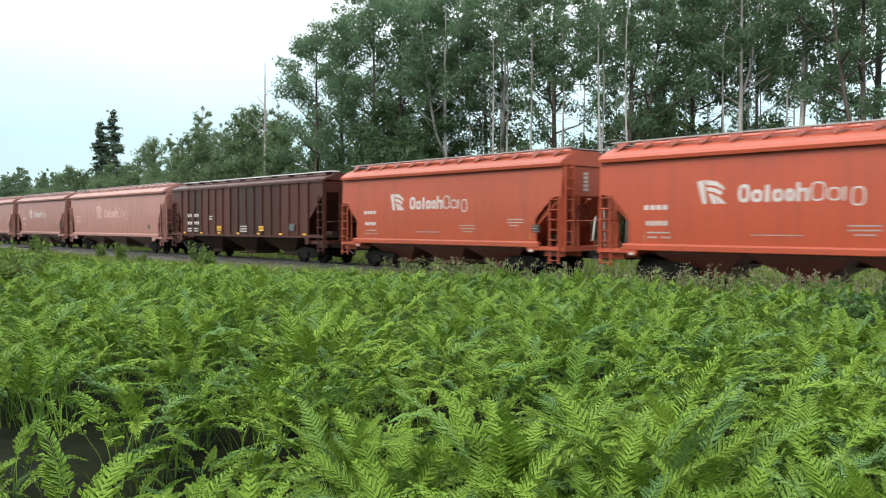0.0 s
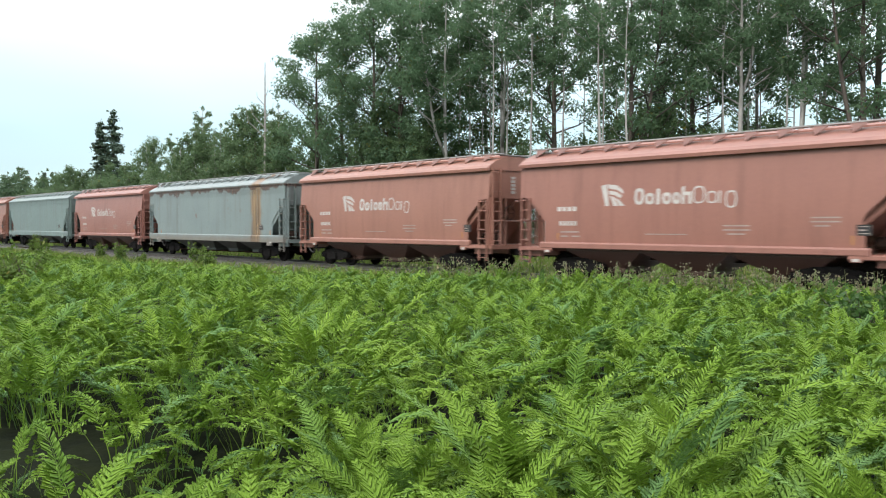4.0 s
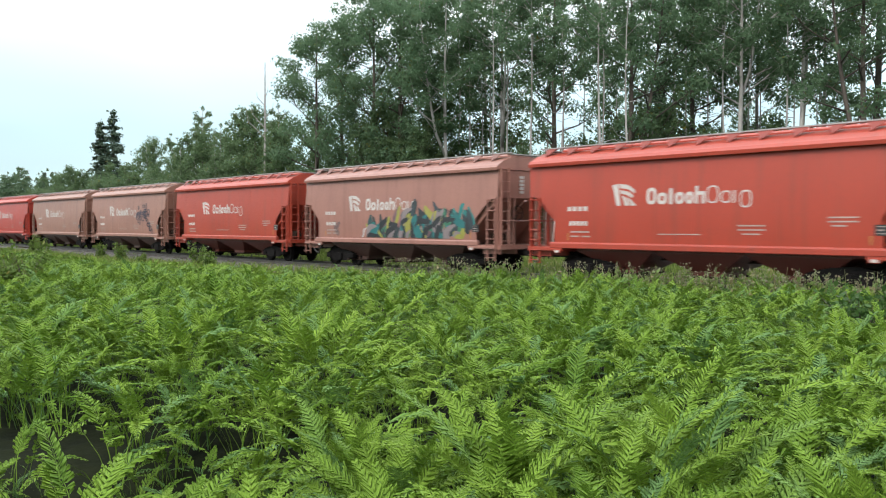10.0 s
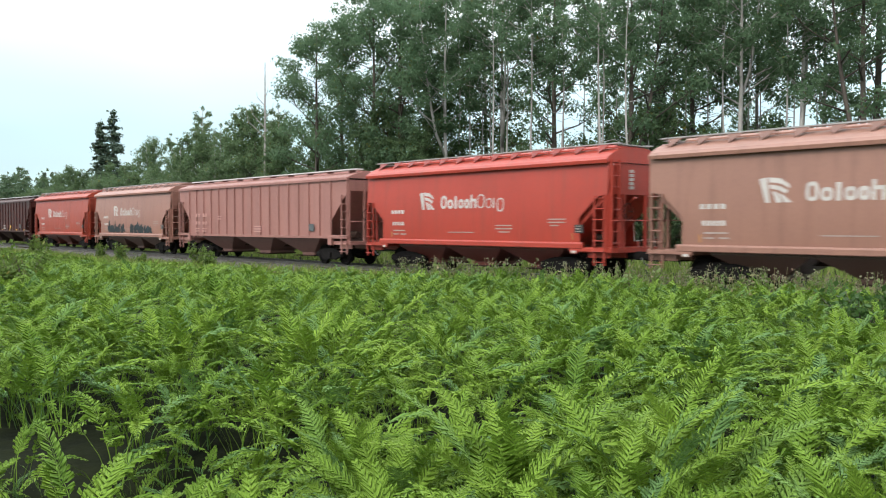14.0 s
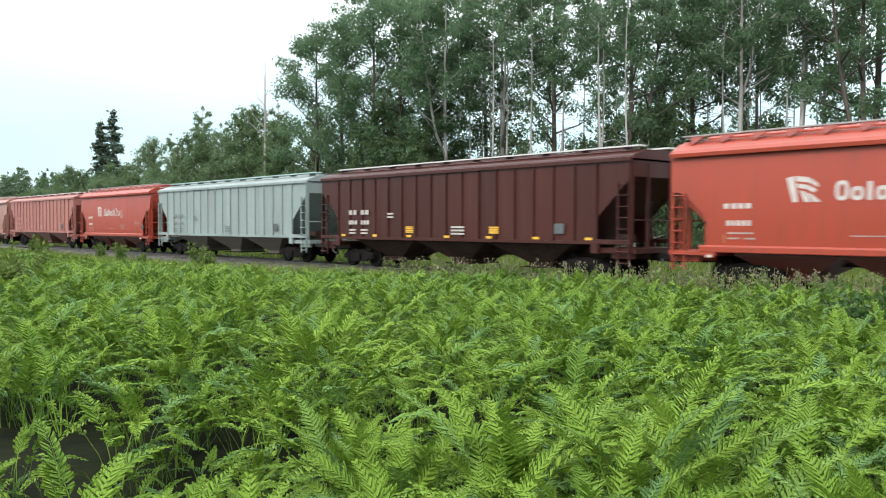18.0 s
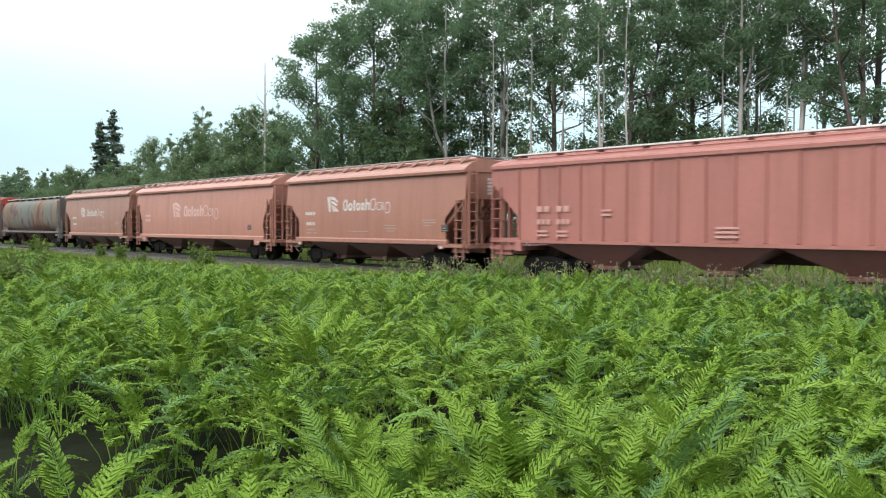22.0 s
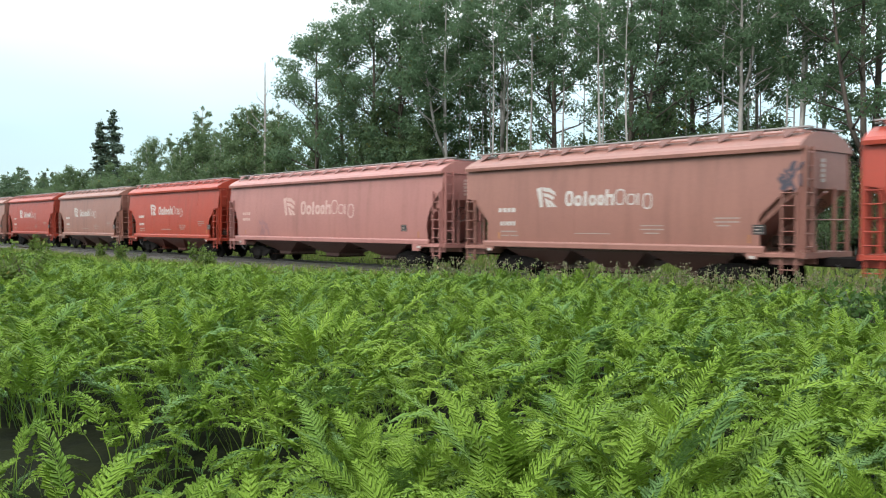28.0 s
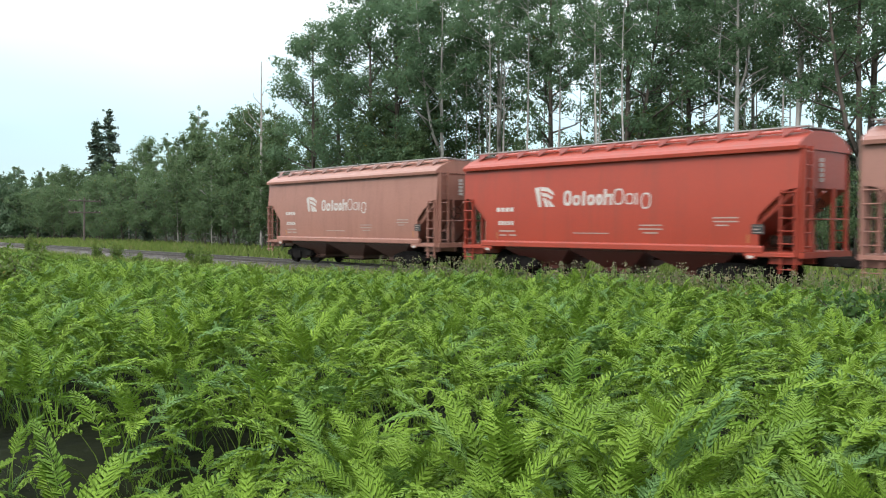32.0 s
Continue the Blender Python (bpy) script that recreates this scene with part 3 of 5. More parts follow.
def curved_sheet(cut, half, top, bottom, s, bulge):
    """One side sheet, rounded from eave to sill, with its end corners cut away."""
    zs = sorted(set([top, bottom] + [b for a, b in cut] + list(np.linspace(bottom, top, 15))), reverse=True)
    cz, ca = [b for a, b in cut][::-1], [a for a, b in cut][::-1]
    g = Geo()
    rows = [(-half + float(np.interp(z, cz, ca)), s * (1.56 - side_in(z, bulge)), z) for z in zs]
    n = len(rows)
    for depth in (0.0, 0.035):
        v = [(x * e, y - s * depth, z) for x, y, z in rows for e in (1, -1)]
        g.add(v, [(2 * i, 2 * i + 1, 2 * i + 3, 2 * i + 2) for i in range(n - 1)])
    for e in (1, -1):
        v = [(x * e, y - s * d, z) for x, y, z in rows for d in (0.0, 0.035)]
        g.add(v, [(2 * i, 2 * i + 1, 2 * i + 3, 2 * i + 2) for i in range(n - 1)])
    return g


def seam_mesh(low, top, bulge):
    g = Geo()
    zs = np.linspace(low, top, 10)
    v = [(x, -1.564 + side_in(z, bulge), z) for z in zs for x in (-0.012, 0.012)]
    v += [(x, -1.55 + side_in(z, bulge), z) for z in zs for x in (-0.014, 0.014)]
    k = 2 * len(zs)
    f = []
    for i in range(len(zs) - 1):
        a = 2 * i
        f += [(a, a + 1, a + 3, a + 2), (a, a + 2, a + 2 + k, a + k), (a + 1, a + 1 + k, a + 3 + k, a + 3)]
    return g.add(v, f).mesh("weld_seam")


def hug(ob):
    """Lays flat painted marks back onto the rounded side."""
    for v in ob.data.vertices:
        v.co.y += side_in(v.co.z)


MARKS = ("emblem", "heavy_word_shape", "light_word_shape", "reporting_mark", "car_number", "weight_data", "side_stencil", "consolidated_stencil", "data_text", "reflector")


def smooth_hopper(length, long_type, mark_mat=None, rust_mat=None, marks=True, lines=False, under=PAINT):
    """A smooth-sided covered hopper wagon with sloping ends."""
    P = rust_mat or PAINT
    inset = 0.0 if long_type else 0.19
    half = (length - BODY_GAP) / 2 - inset
    car = new("hopper_wagon")
    eave, sill0, sill1 = 4.0, 1.10, 1.31
    if long_type:
        cut = [(0, 3.28), (0.20, 3.14), (0.45, 2.90), (0.72, 2.52), (0.88, 2.14), (0.95, 1.8), (0.90, 1.5)]
        if lines:
            cut = [(0, 3.28), (0.06, 3.18), (1.12, 2.22), (1.24, 2.02), (1.28, 1.6)]
    else:
        cut = [(0, 2.90), (0.34, 2.86), (0.62, 2.66), (1.12, 2.20), (1.20, 2.05), (1.16, 1.6)]
    bulge = 0.0 if lines else BULGE
    for s in (-1, 1):
        sheet = curved_sheet(cut, half, eave, sill1 - 0.06, s, bulge)
        sheets = 10 if not long_type else 12
        for k in range(1, sheets):
            x = -half + 2 * half * k / sheets
            top = eave - 0.02
            low = sill1 if abs(x) < half - 1.3 else 2.95
            if s < 0:
                seam = share(("seam", low, bulge), lambda: seam_mesh(low, top, bulge))
                part("weld_seam", seam, P, car).location = (x, 0, 0)
        if lines:
            for z in (3.56, 3.67, 3.78):
                part("side_ridge", Geo().box(-half + 0.02, half - 0.02, s * 1.565 - 0.012, s * 1.565 + 0.012, z, z + 0.025), P, car)
        part("side_sheet", sheet, P, car, "", True)
        if lines:
            sill0, sill1 = 0.98, 1.36
        sill = Geo().along_x([(s * 1.50, sill0), (s * 1.62, sill0), (s * 1.635, sill0 + 0.02), (s * 1.635, sill1 - 0.05), (s * 1.60, sill1), (s * 1.50, sill1)][::s], -half + (0.05 if lines else 0.75 if long_type else 1.0), half - (0.05 if lines else 0.75 if long_type else 1.0))
        part("side_sill", sill, P, car)
        for e_ in (-1, 1):
            part("tread_step", Geo().box(min(e_ * (half - 1.55), e_ * (half - 0.05)), max(e_ * (half - 1.55), e_ * (half - 0.05)), s * 1.58 - 0.04, s * 1.58 + 0.04, 1.0, 1.12, 0.012), P, car)
            plate = part("corner_plate", Geo().box(e_ * (half - 1.35) - 0.14, e_ * (half - 1.35) + 0.14, s * 1.60 - 0.03, s * 1.60 + 0.03, 0.93, 1.06, 0.01), P, car)
            if s < 0:
                part("white_decal", Geo().box(e_ * (half - 1.35) - 0.09, e_ * (half - 1.35) + 0.09, s * 1.635 - 0.004, s * 1.635 + 0.004, 0.95, 1.03), LETTER, plate)
    # the hopper itself, with sloping end sheets
    inner = [(-half + 0.03, eave - 0.03), (-half + 0.03, 2.92), (-half + 2.0, 1.18), (half - 2.0, 1.18), (half - 0.03, 2.92), (half - 0.03, eave - 0.03)]
    part("hopper_body", Geo().along_y(inner, -1.52 + bulge, 1.52 - bulge), P, car)
    part("end_slope_stiffener", Geo().along_y([(half - 0.03, 2.86), (half - 1.9, 1.2), (half - 1.85, 1.12), (half + 0.0, 2.80)], -0.08, 0.08), P, car)
    # roof: eave lip, sloping sides, flat crown
    prof = [(-1.60, eave - 0.06), (-1.57, eave - 0.06), (-1.55, eave - 0.02), (1.55, eave - 0.02), (1.57, eave - 0.06), (1.60, eave - 0.06), (1.615, eave + 0.05), (1.50, eave + 0.15), (1.2, eave + 0.32), (0.8, eave + 0.47), (0.4, eave + 0.52), (-0.4, eave + 0.52), (-0.8, eave + 0.47), (-1.2, eave + 0.32), (-1.50, eave + 0.15), (-1.615, eave + 0.05)]
    part("roof", Geo().along_x(prof, -half - 0.02, half + 0.02), P, car)
    def bracket(side):
        tri = [(-0.25, side * 1.01, eave + 0.595), (0.25, side * 1.01, eave + 0.595), (-0.06, side * 1.25, eave + 0.315)]
        low = [(x, y - side * 0.02, z - 0.02) for x, y, z in tri]
        return Geo().add(tri + low, [(0, 1, 2), (5, 4, 3), (0, 3, 4, 1), (1, 4, 5, 2), (2, 5, 3, 0)]).mesh("board_bracket")

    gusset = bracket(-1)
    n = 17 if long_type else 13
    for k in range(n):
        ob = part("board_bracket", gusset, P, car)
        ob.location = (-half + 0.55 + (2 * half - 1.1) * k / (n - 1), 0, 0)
    for s in (-1, 1):
        rb = Geo().box(-half + 0.02, half - 0.02, s * 0.86 - 0.16, s * 0.86 + 0.16, eave + 0.60, eave + 0.64)
        part("running_board", rb, GRATING, car, "grey metal grating running board")
    k_h = 4
    for k in range(k_h):
        x0 = -half + 0.5 + (2 * half - 1.0) * k / k_h
        x1 = -half + 0.5 + (2 * half - 1.0) * (k + 1) / k_h - 0.08
        part("roof_hatch", Geo().along_x([(-0.36, eave + 0.5), (0.36, eave + 0.5), (0.36, eave + 0.58), (0.26, eave + 0.64), (-0.26, eave + 0.64), (-0.36, eave + 0.58)], x0, x1), P, car)
    for e_ in (-1, 1):
        part("end_walkway", Geo().box(min(e_ * (half - 0.3), e_ * (half + 0.06)), max(e_ * (half - 0.3), e_ * (half + 0.06)), -0.7, 0.7, eave + 0.56, eave + 0.59), GRATING, car)
    end_posts(car, half, 2.95 if not long_type else 3.25, P)
    top = 2.86 if not long_type else 3.25
    for s in (-1, 1):
        add_ladder(car, half - 0.52, half - 0.06, s * 1.58, 0.55, top, 7 if not long_type else 8, None, P)
        add_ladder(car, -half + 0.06, -half + 0.52, s * 1.58, 0.55, top, 7 if not long_type else 8, None, P)
    # ladder and plate on the end wall
    for e_ in (-1, 1):
        lad = part("end_ladder", Geo().box(min(e_ * half, e_ * (half + 0.1)), max(e_ * half, e_ * (half + 0.1)), -1.42, -1.37, 1.15, 4.05), P, car)
        part("stile", Geo().box(min(e_ * half, e_ * (half + 0.1)), max(e_ * half, e_ * (half + 0.1)), -1.0, -0.95, 1.15, 4.05), P, lad)
        for k in range(8):
            part("rung", Geo().tube([(e_ * (half + 0.09), -1.4, 1.3 + k * 0.37), (e_ * (half + 0.09), -0.97, 1.3 + k * 0.37)], [0.015] * 2, 5), P, lad)
        bars_e = Geo()
        for k in range(5):
            bars_e.box(e_ * (half + 0.006) - 0.004, e_ * (half + 0.006) + 0.004, -0.35, -0.12, 3.1 + 0.14 * k, 3.2 + 0.14 * k)
        part("end_lettering", bars_e, mark_mat or LETTER, car)
    add_under(car, half, 2.45 - inset, inset)
    if long_type:
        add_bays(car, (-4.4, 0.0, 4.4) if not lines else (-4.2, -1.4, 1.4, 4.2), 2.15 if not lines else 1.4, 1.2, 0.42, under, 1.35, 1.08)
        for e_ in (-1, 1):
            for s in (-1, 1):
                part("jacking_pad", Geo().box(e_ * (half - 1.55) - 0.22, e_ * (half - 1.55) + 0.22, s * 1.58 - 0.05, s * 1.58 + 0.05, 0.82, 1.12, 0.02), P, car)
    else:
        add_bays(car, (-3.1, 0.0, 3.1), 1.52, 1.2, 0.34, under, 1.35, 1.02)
    L0 = -half
    if marks:
        m = mark_mat or LETTER
        if long_type:
            add_wordmark(car, L0 + 5.7, 2.38, m, 5.0)
            bars(car, "reporting_mark", chop(L0 + 1.5, L0 + 2.3, 4, 2.43, 2.57) + chop(L0 + 1.5, L0 + 2.3, 5, 2.13, 2.27), m)
        else:
            add_wordmark(car, L0 + 3.64, 2.52, m, 3.95)
            bars(car, "reporting_mark", chop(L0 + 1.78, L0 + 2.62, 4, 2.37, 2.52), m)
            bars(car, "car_number", chop(L0 + 1.86, L0 + 2.62, 5, 1.88, 2.03), m)
            m = mark_mat or LETTER_DIM
            bars(car, "weight_data", [(L0 + 1.9, L0 + 2.7, 1.64, 1.69), (L0 + 1.9, L0 + 2.25, 1.49, 1.54), (L0 + 2.4, L0 + 2.75, 1.49, 1.54)], m)
            bars(car, "side_stencil", [(L0 + 8.1, L0 + 8.95, 1.86, 1.9), (L0 + 8.1, L0 + 8.95, 1.74, 1.78), (L0 + 8.25, L0 + 8.8, 1.62, 1.66)], m)
            bars(car, "side_stencil", [(L0 + 10.7, L0 + 11.5, 2.08, 2.12), (L0 + 10.7, L0 + 11.5, 1.97, 2.01), (L0 + 10.8, L0 + 11.2, 1.86, 1.9)], m)
            bars(car, "side_stencil", [(L0 + 5.4, L0 + 6.9, 1.60, 1.63)], m)
    px = L0 + (11.9 if not long_type else 2 * half - 2.6)
    tag = bars(car, "consolidated_stencil", [(px, px + 0.38, 1.63, 1.91)], BLACK, "black data panel")
    bars(tag, "data_text", [(px + 0.05, px + 0.33, 1.85, 1.87), (px + 0.05, px + 0.33, 1.67, 1.69), (px + 0.06, px + 0.24, 1.75, 1.79)], LETTER_DIM, "", -1.571)
    for x in (L0 + 1.75, -L0 - 1.5):
        bars(car, "reflector", [(x, x + 0.06, 1.38, 1.62)], REFLECT, "dirty orange reflective strip")
    if bulge:
        for o in car.children_recursive:
            if o.name.split(".")[0] in MARKS:
                hug(o)
    return car


def ribbed_hopper(length, mark_mat, roof_board=PALE_BOARD, under=UNDER, rib_n=17, yellow=True):
    """A covered hopper wagon with upright side ribs and straight sloping ends."""
    P = PAINT
    half = (length - BODY_GAP) / 2
    car = new("hopper_wagon")
    eave, low = 3.98, 1.36
    cut = [(0, 3.52), (0.05, 3.44), (1.36, 2.18), (1.40, 2.05)]
    ring = mirrored_cut(cut, half, eave, low)
    for s in (-1, 1):
        part("side_sheet", Geo().along_y(ring, s * 1.53, s * 1.50), P, car)
        pitch = (2 * half - 2.84) / (rib_n - 1)
        for k in range(rib_n - 1 if s < 0 else 0):
            x = -half + 1.42 + pitch * k
            panel = part("side_panel", share(("panel", round(pitch, 3)), lambda: Geo().box(0.03, pitch - 0.03, -1.538, -1.531, low + 0.01, eave - 0.01).mesh("side_panel")), P, car)
            panel.location = (x, 0, 0)
            panel["place"] = k
        for k in range(rib_n):
            x = -half + 1.42 + (2 * half - 2.84) * k / (rib_n - 1)
            part("side_rib", share(("rib", s), lambda: Geo().along_x([(s * 1.525, low), (s * 1.60, low + 0.04), (s * 1.60, eave - 0.06), (s * 1.525, eave)][::s], -0.03, 0.03).mesh("side_rib")), P, car).location = (x, 0, 0)
        part("top_chord", Geo().along_x([(s * 1.50, eave), (s * 1.62, eave - 0.02), (s * 1.62, eave + 0.10), (s * 1.50, eave + 0.12)][::s], -half, half), P, car)
        part("side_sill", Geo().along_x([(s * 1.50, low - 0.1), (s * 1.61, low - 0.1), (s * 1.61, low), (s * 1.50, low)][::s], -half + 1.3, half - 1.3), P, car)
        for e_ in (-1, 1):
            part("end_sill_beam", Geo().box(min(e_ * (half - 1.5), e_ * (half - 0.02)), max(e_ * (half - 1.5), e_ * (half - 0.02)), s * 1.57 - 0.05, s * 1.57 + 0.05, 1.26, 1.42, 0.015), P, car)
            part("jacking_pad", Geo().box(e_ * (half - 1.45) - 0.15, e_ * (half - 1.45) + 0.15, s * 1.57 - 0.06, s * 1.57 + 0.06, 0.95, 1.36, 0.02), P, car)
    inner = [(-half + 0.03, eave), (-half + 0.03, 3.46), (-half + 2.5, 1.28), (half - 2.5, 1.28), (half - 0.03, 3.46), (half - 0.03, eave)]
    part("hopper_body", Geo().along_y(inner, -1.49, 1.49), P, car)
    prof = [(-1.58, eave + 0.06), (1.58, eave + 0.06), (1.5, eave + 0.16), (0.8, eave + 0.38), (-0.8, eave + 0.38), (-1.5, eave + 0.16)]
    part("roof", Geo().along_x(prof, -half - 0.02, half + 0.02), P, car)
    for s in (-1, 1):
        part("running_board", Geo().box(-half + 0.6, half - 0.1, s * 0.82 - 0.2, s * 0.82 + 0.2, eave + 0.48, eave + 0.53), roof_board, car, "pale metal running board")
        for k in range(10):
            x = -half + 0.9 + (2 * half - 1.6) * k / 9
            part("board_bracket", share(("stub", s), lambda: Geo().box(-0.03, 0.03, s * 0.82 - 0.18, s * 0.82 + 0.18, eave + 0.30, eave + 0.49).mesh("board_bracket")), P, car).location = (x, 0, 0)
        part("roof_edge_rail", Geo().tube([(-half + 0.1, s * 1.5, eave + 0.3), (half - 0.1, s * 1.5, eave + 0.3)], [0.02, 0.02], 5), P, car)
    for k in range(5):
        x0 = -half + 0.8 + (2 * half - 1.6) * k / 5
        part("roof_hatch", Geo().along_x([(-0.4, eave + 0.37), (0.4, eave + 0.37), (0.36, eave + 0.5), (-0.36, eave + 0.5)], x0, x0 + (2 * half - 1.6) / 5 - 0.1), P, car)
    end_posts(car, half, 3.9, P)
    for s in (-1, 1):
        add_ladder(car, half - 0.55, half - 0.06, s * 1.57, 0.55, 3.3, 8, 3.95, P)
        add_ladder(car, -half + 0.06, -half + 0.55, s * 1.57, 0.55, 3.3, 8, None, P)
    add_under(car, half, 2.3)
    third = (2 * half - 5.0) / 3
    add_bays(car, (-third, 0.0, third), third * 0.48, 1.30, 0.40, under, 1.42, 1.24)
    L0 = -half
    cols = [L0 + 2.35, L0 + 3.25]
    bars(car, "reporting_mark", [b for c in cols for b in chop(c, c + 0.56, 2, 2.36, 2.56)], mark_mat, "", -1.612)
    bars(car, "car_number", [b for c in cols for b in chop(c, c + 0.6, 3, 1.92, 2.10)], mark_mat, "", -1.612)
    bars(car, "weight_data", [(c, c + 0.5, z, z + 0.07) for c in cols for z in (1.5, 1.64)], mark_mat, "", -1.612)
    bars(car, "side_stencil", [(L0 + 5.2, L0 + 5.6, 2.2, 2.27), (L0 + 5.2, L0 + 5.6, 2.34, 2.41)], mark_mat, "", -1.612)
    x = L0 + 2 * half * 0.52
    bars(car, "side_stencil", [(x, x + 0.75, z, z + 0.07) for z in (1.52, 1.65, 1.78)], mark_mat, "", -1.612)
    x = L0 + 2 * half * 0.82
    bars(car, "consolidated_stencil", [(x, x + 0.45, 1.6, 1.95)], LETTER_DARK, "dark data panel", -1.612)
    if yellow:
        for k in range(7):
            x = L0 + 1.75 + (2 * half - 3.6) * k / 6
            bars(car, "reflector", [(x, x + 0.3, 1.39, 1.48)], YELLOW, "yellow reflective strip", -1.614)
        for x in (0.36, 0.64):
            x = L0 + 2 * half * x
            bars(car, "yellow_stencil", [(x, x + 0.5, z, z + 0.045) for z in (1.58, 1.65, 1.72, 1.79)], YELLOW, "small yellow stencil", -1.612)
    return car


def round_hopper(length):
    """An old covered hopper with a barrel-shaped body."""
    P = PAINT_OLD
    half = (length - BODY_GAP) / 2
    car = new("hopper_wagon")
    k = 44
    prof = []
    for i in range(k):
        a = 2 * math.pi * i / k
        c, d = math.cos(a), math.sin(a)
        prof.append((1.56 * math.copysign(abs(c) ** 0.45, c), 2.72 + 1.42 * math.copysign(abs(d) ** 0.85, d)))
    g = Geo()
    rings = [(-half + 0.25, 0.70), (-half + 0.35, 0.88), (-half + 0.6, 0.97), (-half + 0.95, 1.0), (half - 0.95, 1.0), (half - 0.6, 0.97), (half - 0.35, 0.88), (half - 0.25, 0.70)]
    v, f = [], []
    for x, sc in rings:
        v += [(x, y * sc, 2.9 + (z - 2.9) * (0.4 + 0.6 * sc)) for y, z in prof]
    for i in range(len(rings) - 1):
        for s in range(k):
            q = (s + 1) % k
            f.append((i * k + s, i * k + q, (i + 1) * k + q, (i + 1) * k + s))
    f += [tuple(range(k - 1, -1, -1)), tuple(range(len(v) - k, len(v)))]
    part("barrel", g.add(v, f), BARREL, car, "rust-streaked barrel body", smooth=True)
    for x in np.linspace(-half + 0.9, half - 0.9, 9):
        part("barrel_seam", Geo().along_x([(y * 1.006, 2.74 + (z - 2.74) * 1.006) for y, z in prof], x - 0.02, x + 0.02), BARREL, car)
    for s in (-1, 1):
        part("running_board", Geo().box(-half + 0.5, half - 0.3, s * 0.75 - 0.22, s * 0.75 + 0.22, 4.25, 4.30), PALE_BOARD, car, "pale metal running board")
        for x in np.linspace(-half + 0.8, half - 0.8, 9):
            part("board_bracket", share(("round_bracket", s), lambda: Geo().along_x([(s * 0.95, 3.9), (s * 0.95, 4.26), (s * 0.6, 4.26), (s * 0.6, 4.0)][::s], -0.04, 0.04).mesh("board_bracket")), P, car).location = (x, 0, 0)
        part("side_sill", Geo().box(-half + 0.3, half - 0.3, s * 1.5 - 0.06, s * 1.5 + 0.06, 1.2, 1.36, 0.02), P, car)
        add_ladder(car, half - 0.5, half - 0.06, s * 1.56, 0.55, 3.9, 9, None, P)
        add_ladder(car, -half + 0.06, -half + 0.5, s * 1.56, 0.55, 3.9, 9, None, P)
        for e_ in (-1, 1):
            part("end_gusset", Geo().along_y([(e_ * (half - 0.1), 1.2), (e_ * (half - 1.9), 1.2), (e_ * (half - 0.95), 2.3), (e_ * (half - 0.1), 2.3)], s * 1.3 - 0.03, s * 1.3 + 0.03), P, car)
    part("end_plate", Geo().along_x([(-1.5, 2.5), (1.5, 2.5), (1.5, 4.05), (0.8, 4.3), (-0.8, 4.3), (-1.5, 4.05)], half - 0.16, half - 0.08), P, car, "flat grey end plate")
    part("roof_hatch", Geo().box(-half + 1.0, half - 1.0, -0.38, 0.38, 4.1, 4.3, 0.05), P, car)
    end_posts(car, half, 4.3, P)
    add_under(car, half, 2.3)
    add_bays(car, (-4.5, -1.5, 1.5, 4.5), 1.45, 1.5, 0.42, UNDER, 1.2, 1.28)
    bars(car, "reporting_mark", [(-half + 1.9, -half + 2.8, 2.0, 2.2)], LETTER, "", -1.44)
    return car


def tint(car, colour):
    for o in (car, *car.children_recursive):
        # board brackets get darker paint in place of the shade below the running boards
        darkened = 0.62 if o.name.startswith("board_bracket") else 1.0
        o.color = (*(c * darkened for c in colour), 1)


def graffiti(car, half, x0, x1, z0, z1, colours, count, seed, big=0.35):
    """Overlapping sprayed patches and strokes on the near side; no words."""
    rng = random.Random(seed)
    for i, col in enumerate(colours):
        mat = share(("spray", col), lambda: plain_material("spray_paint", col, tuple(min(1, c * 1.25 + 0.01) for c in col), 0.5, 0.0, 4.0, 0.1))
        g = Geo()
        for j in range(count):
            cx, cz = -half + rng.uniform(x0, x1), z0 + (z1 - z0) * rng.random() ** 1.3
            a, r = rng.uniform(0.4, 2.2), big * rng.uniform(0.5, 1.2)
            w = r * rng.uniform(0.2, 0.5)
            pts = []
            for q in np.linspace(-1, 1, 7):
                bend = 0.35 * r * math.sin(q * 2 + i)
                pts.append((cx + math.cos(a) * r * q - math.sin(a) * bend, cz + math.sin(a) * r * q + math.cos(a) * bend, w * (1 - 0.75 * q * q) + 0.01))
            y = -1.566 - 0.0012 * i - 0.00015 * j
            left = [(p[0] - math.sin(a) * p[2], y, min(max(p[1] + math.cos(a) * p[2], 1.36), 3.9)) for p in pts]
            right = [(p[0] + math.sin(a) * p[2], y, min(max(p[1] - math.cos(a) * p[2], 1.35), 3.9)) for p in pts]
            g.add(left + right, [(k, k + 1, k + 8, k + 7) for k in range(6)])
        strokes = part("sprayed_colour", g, mat, car)
        hug(strokes)
        tagged(strokes, kind="stuff")


PROTO = {}


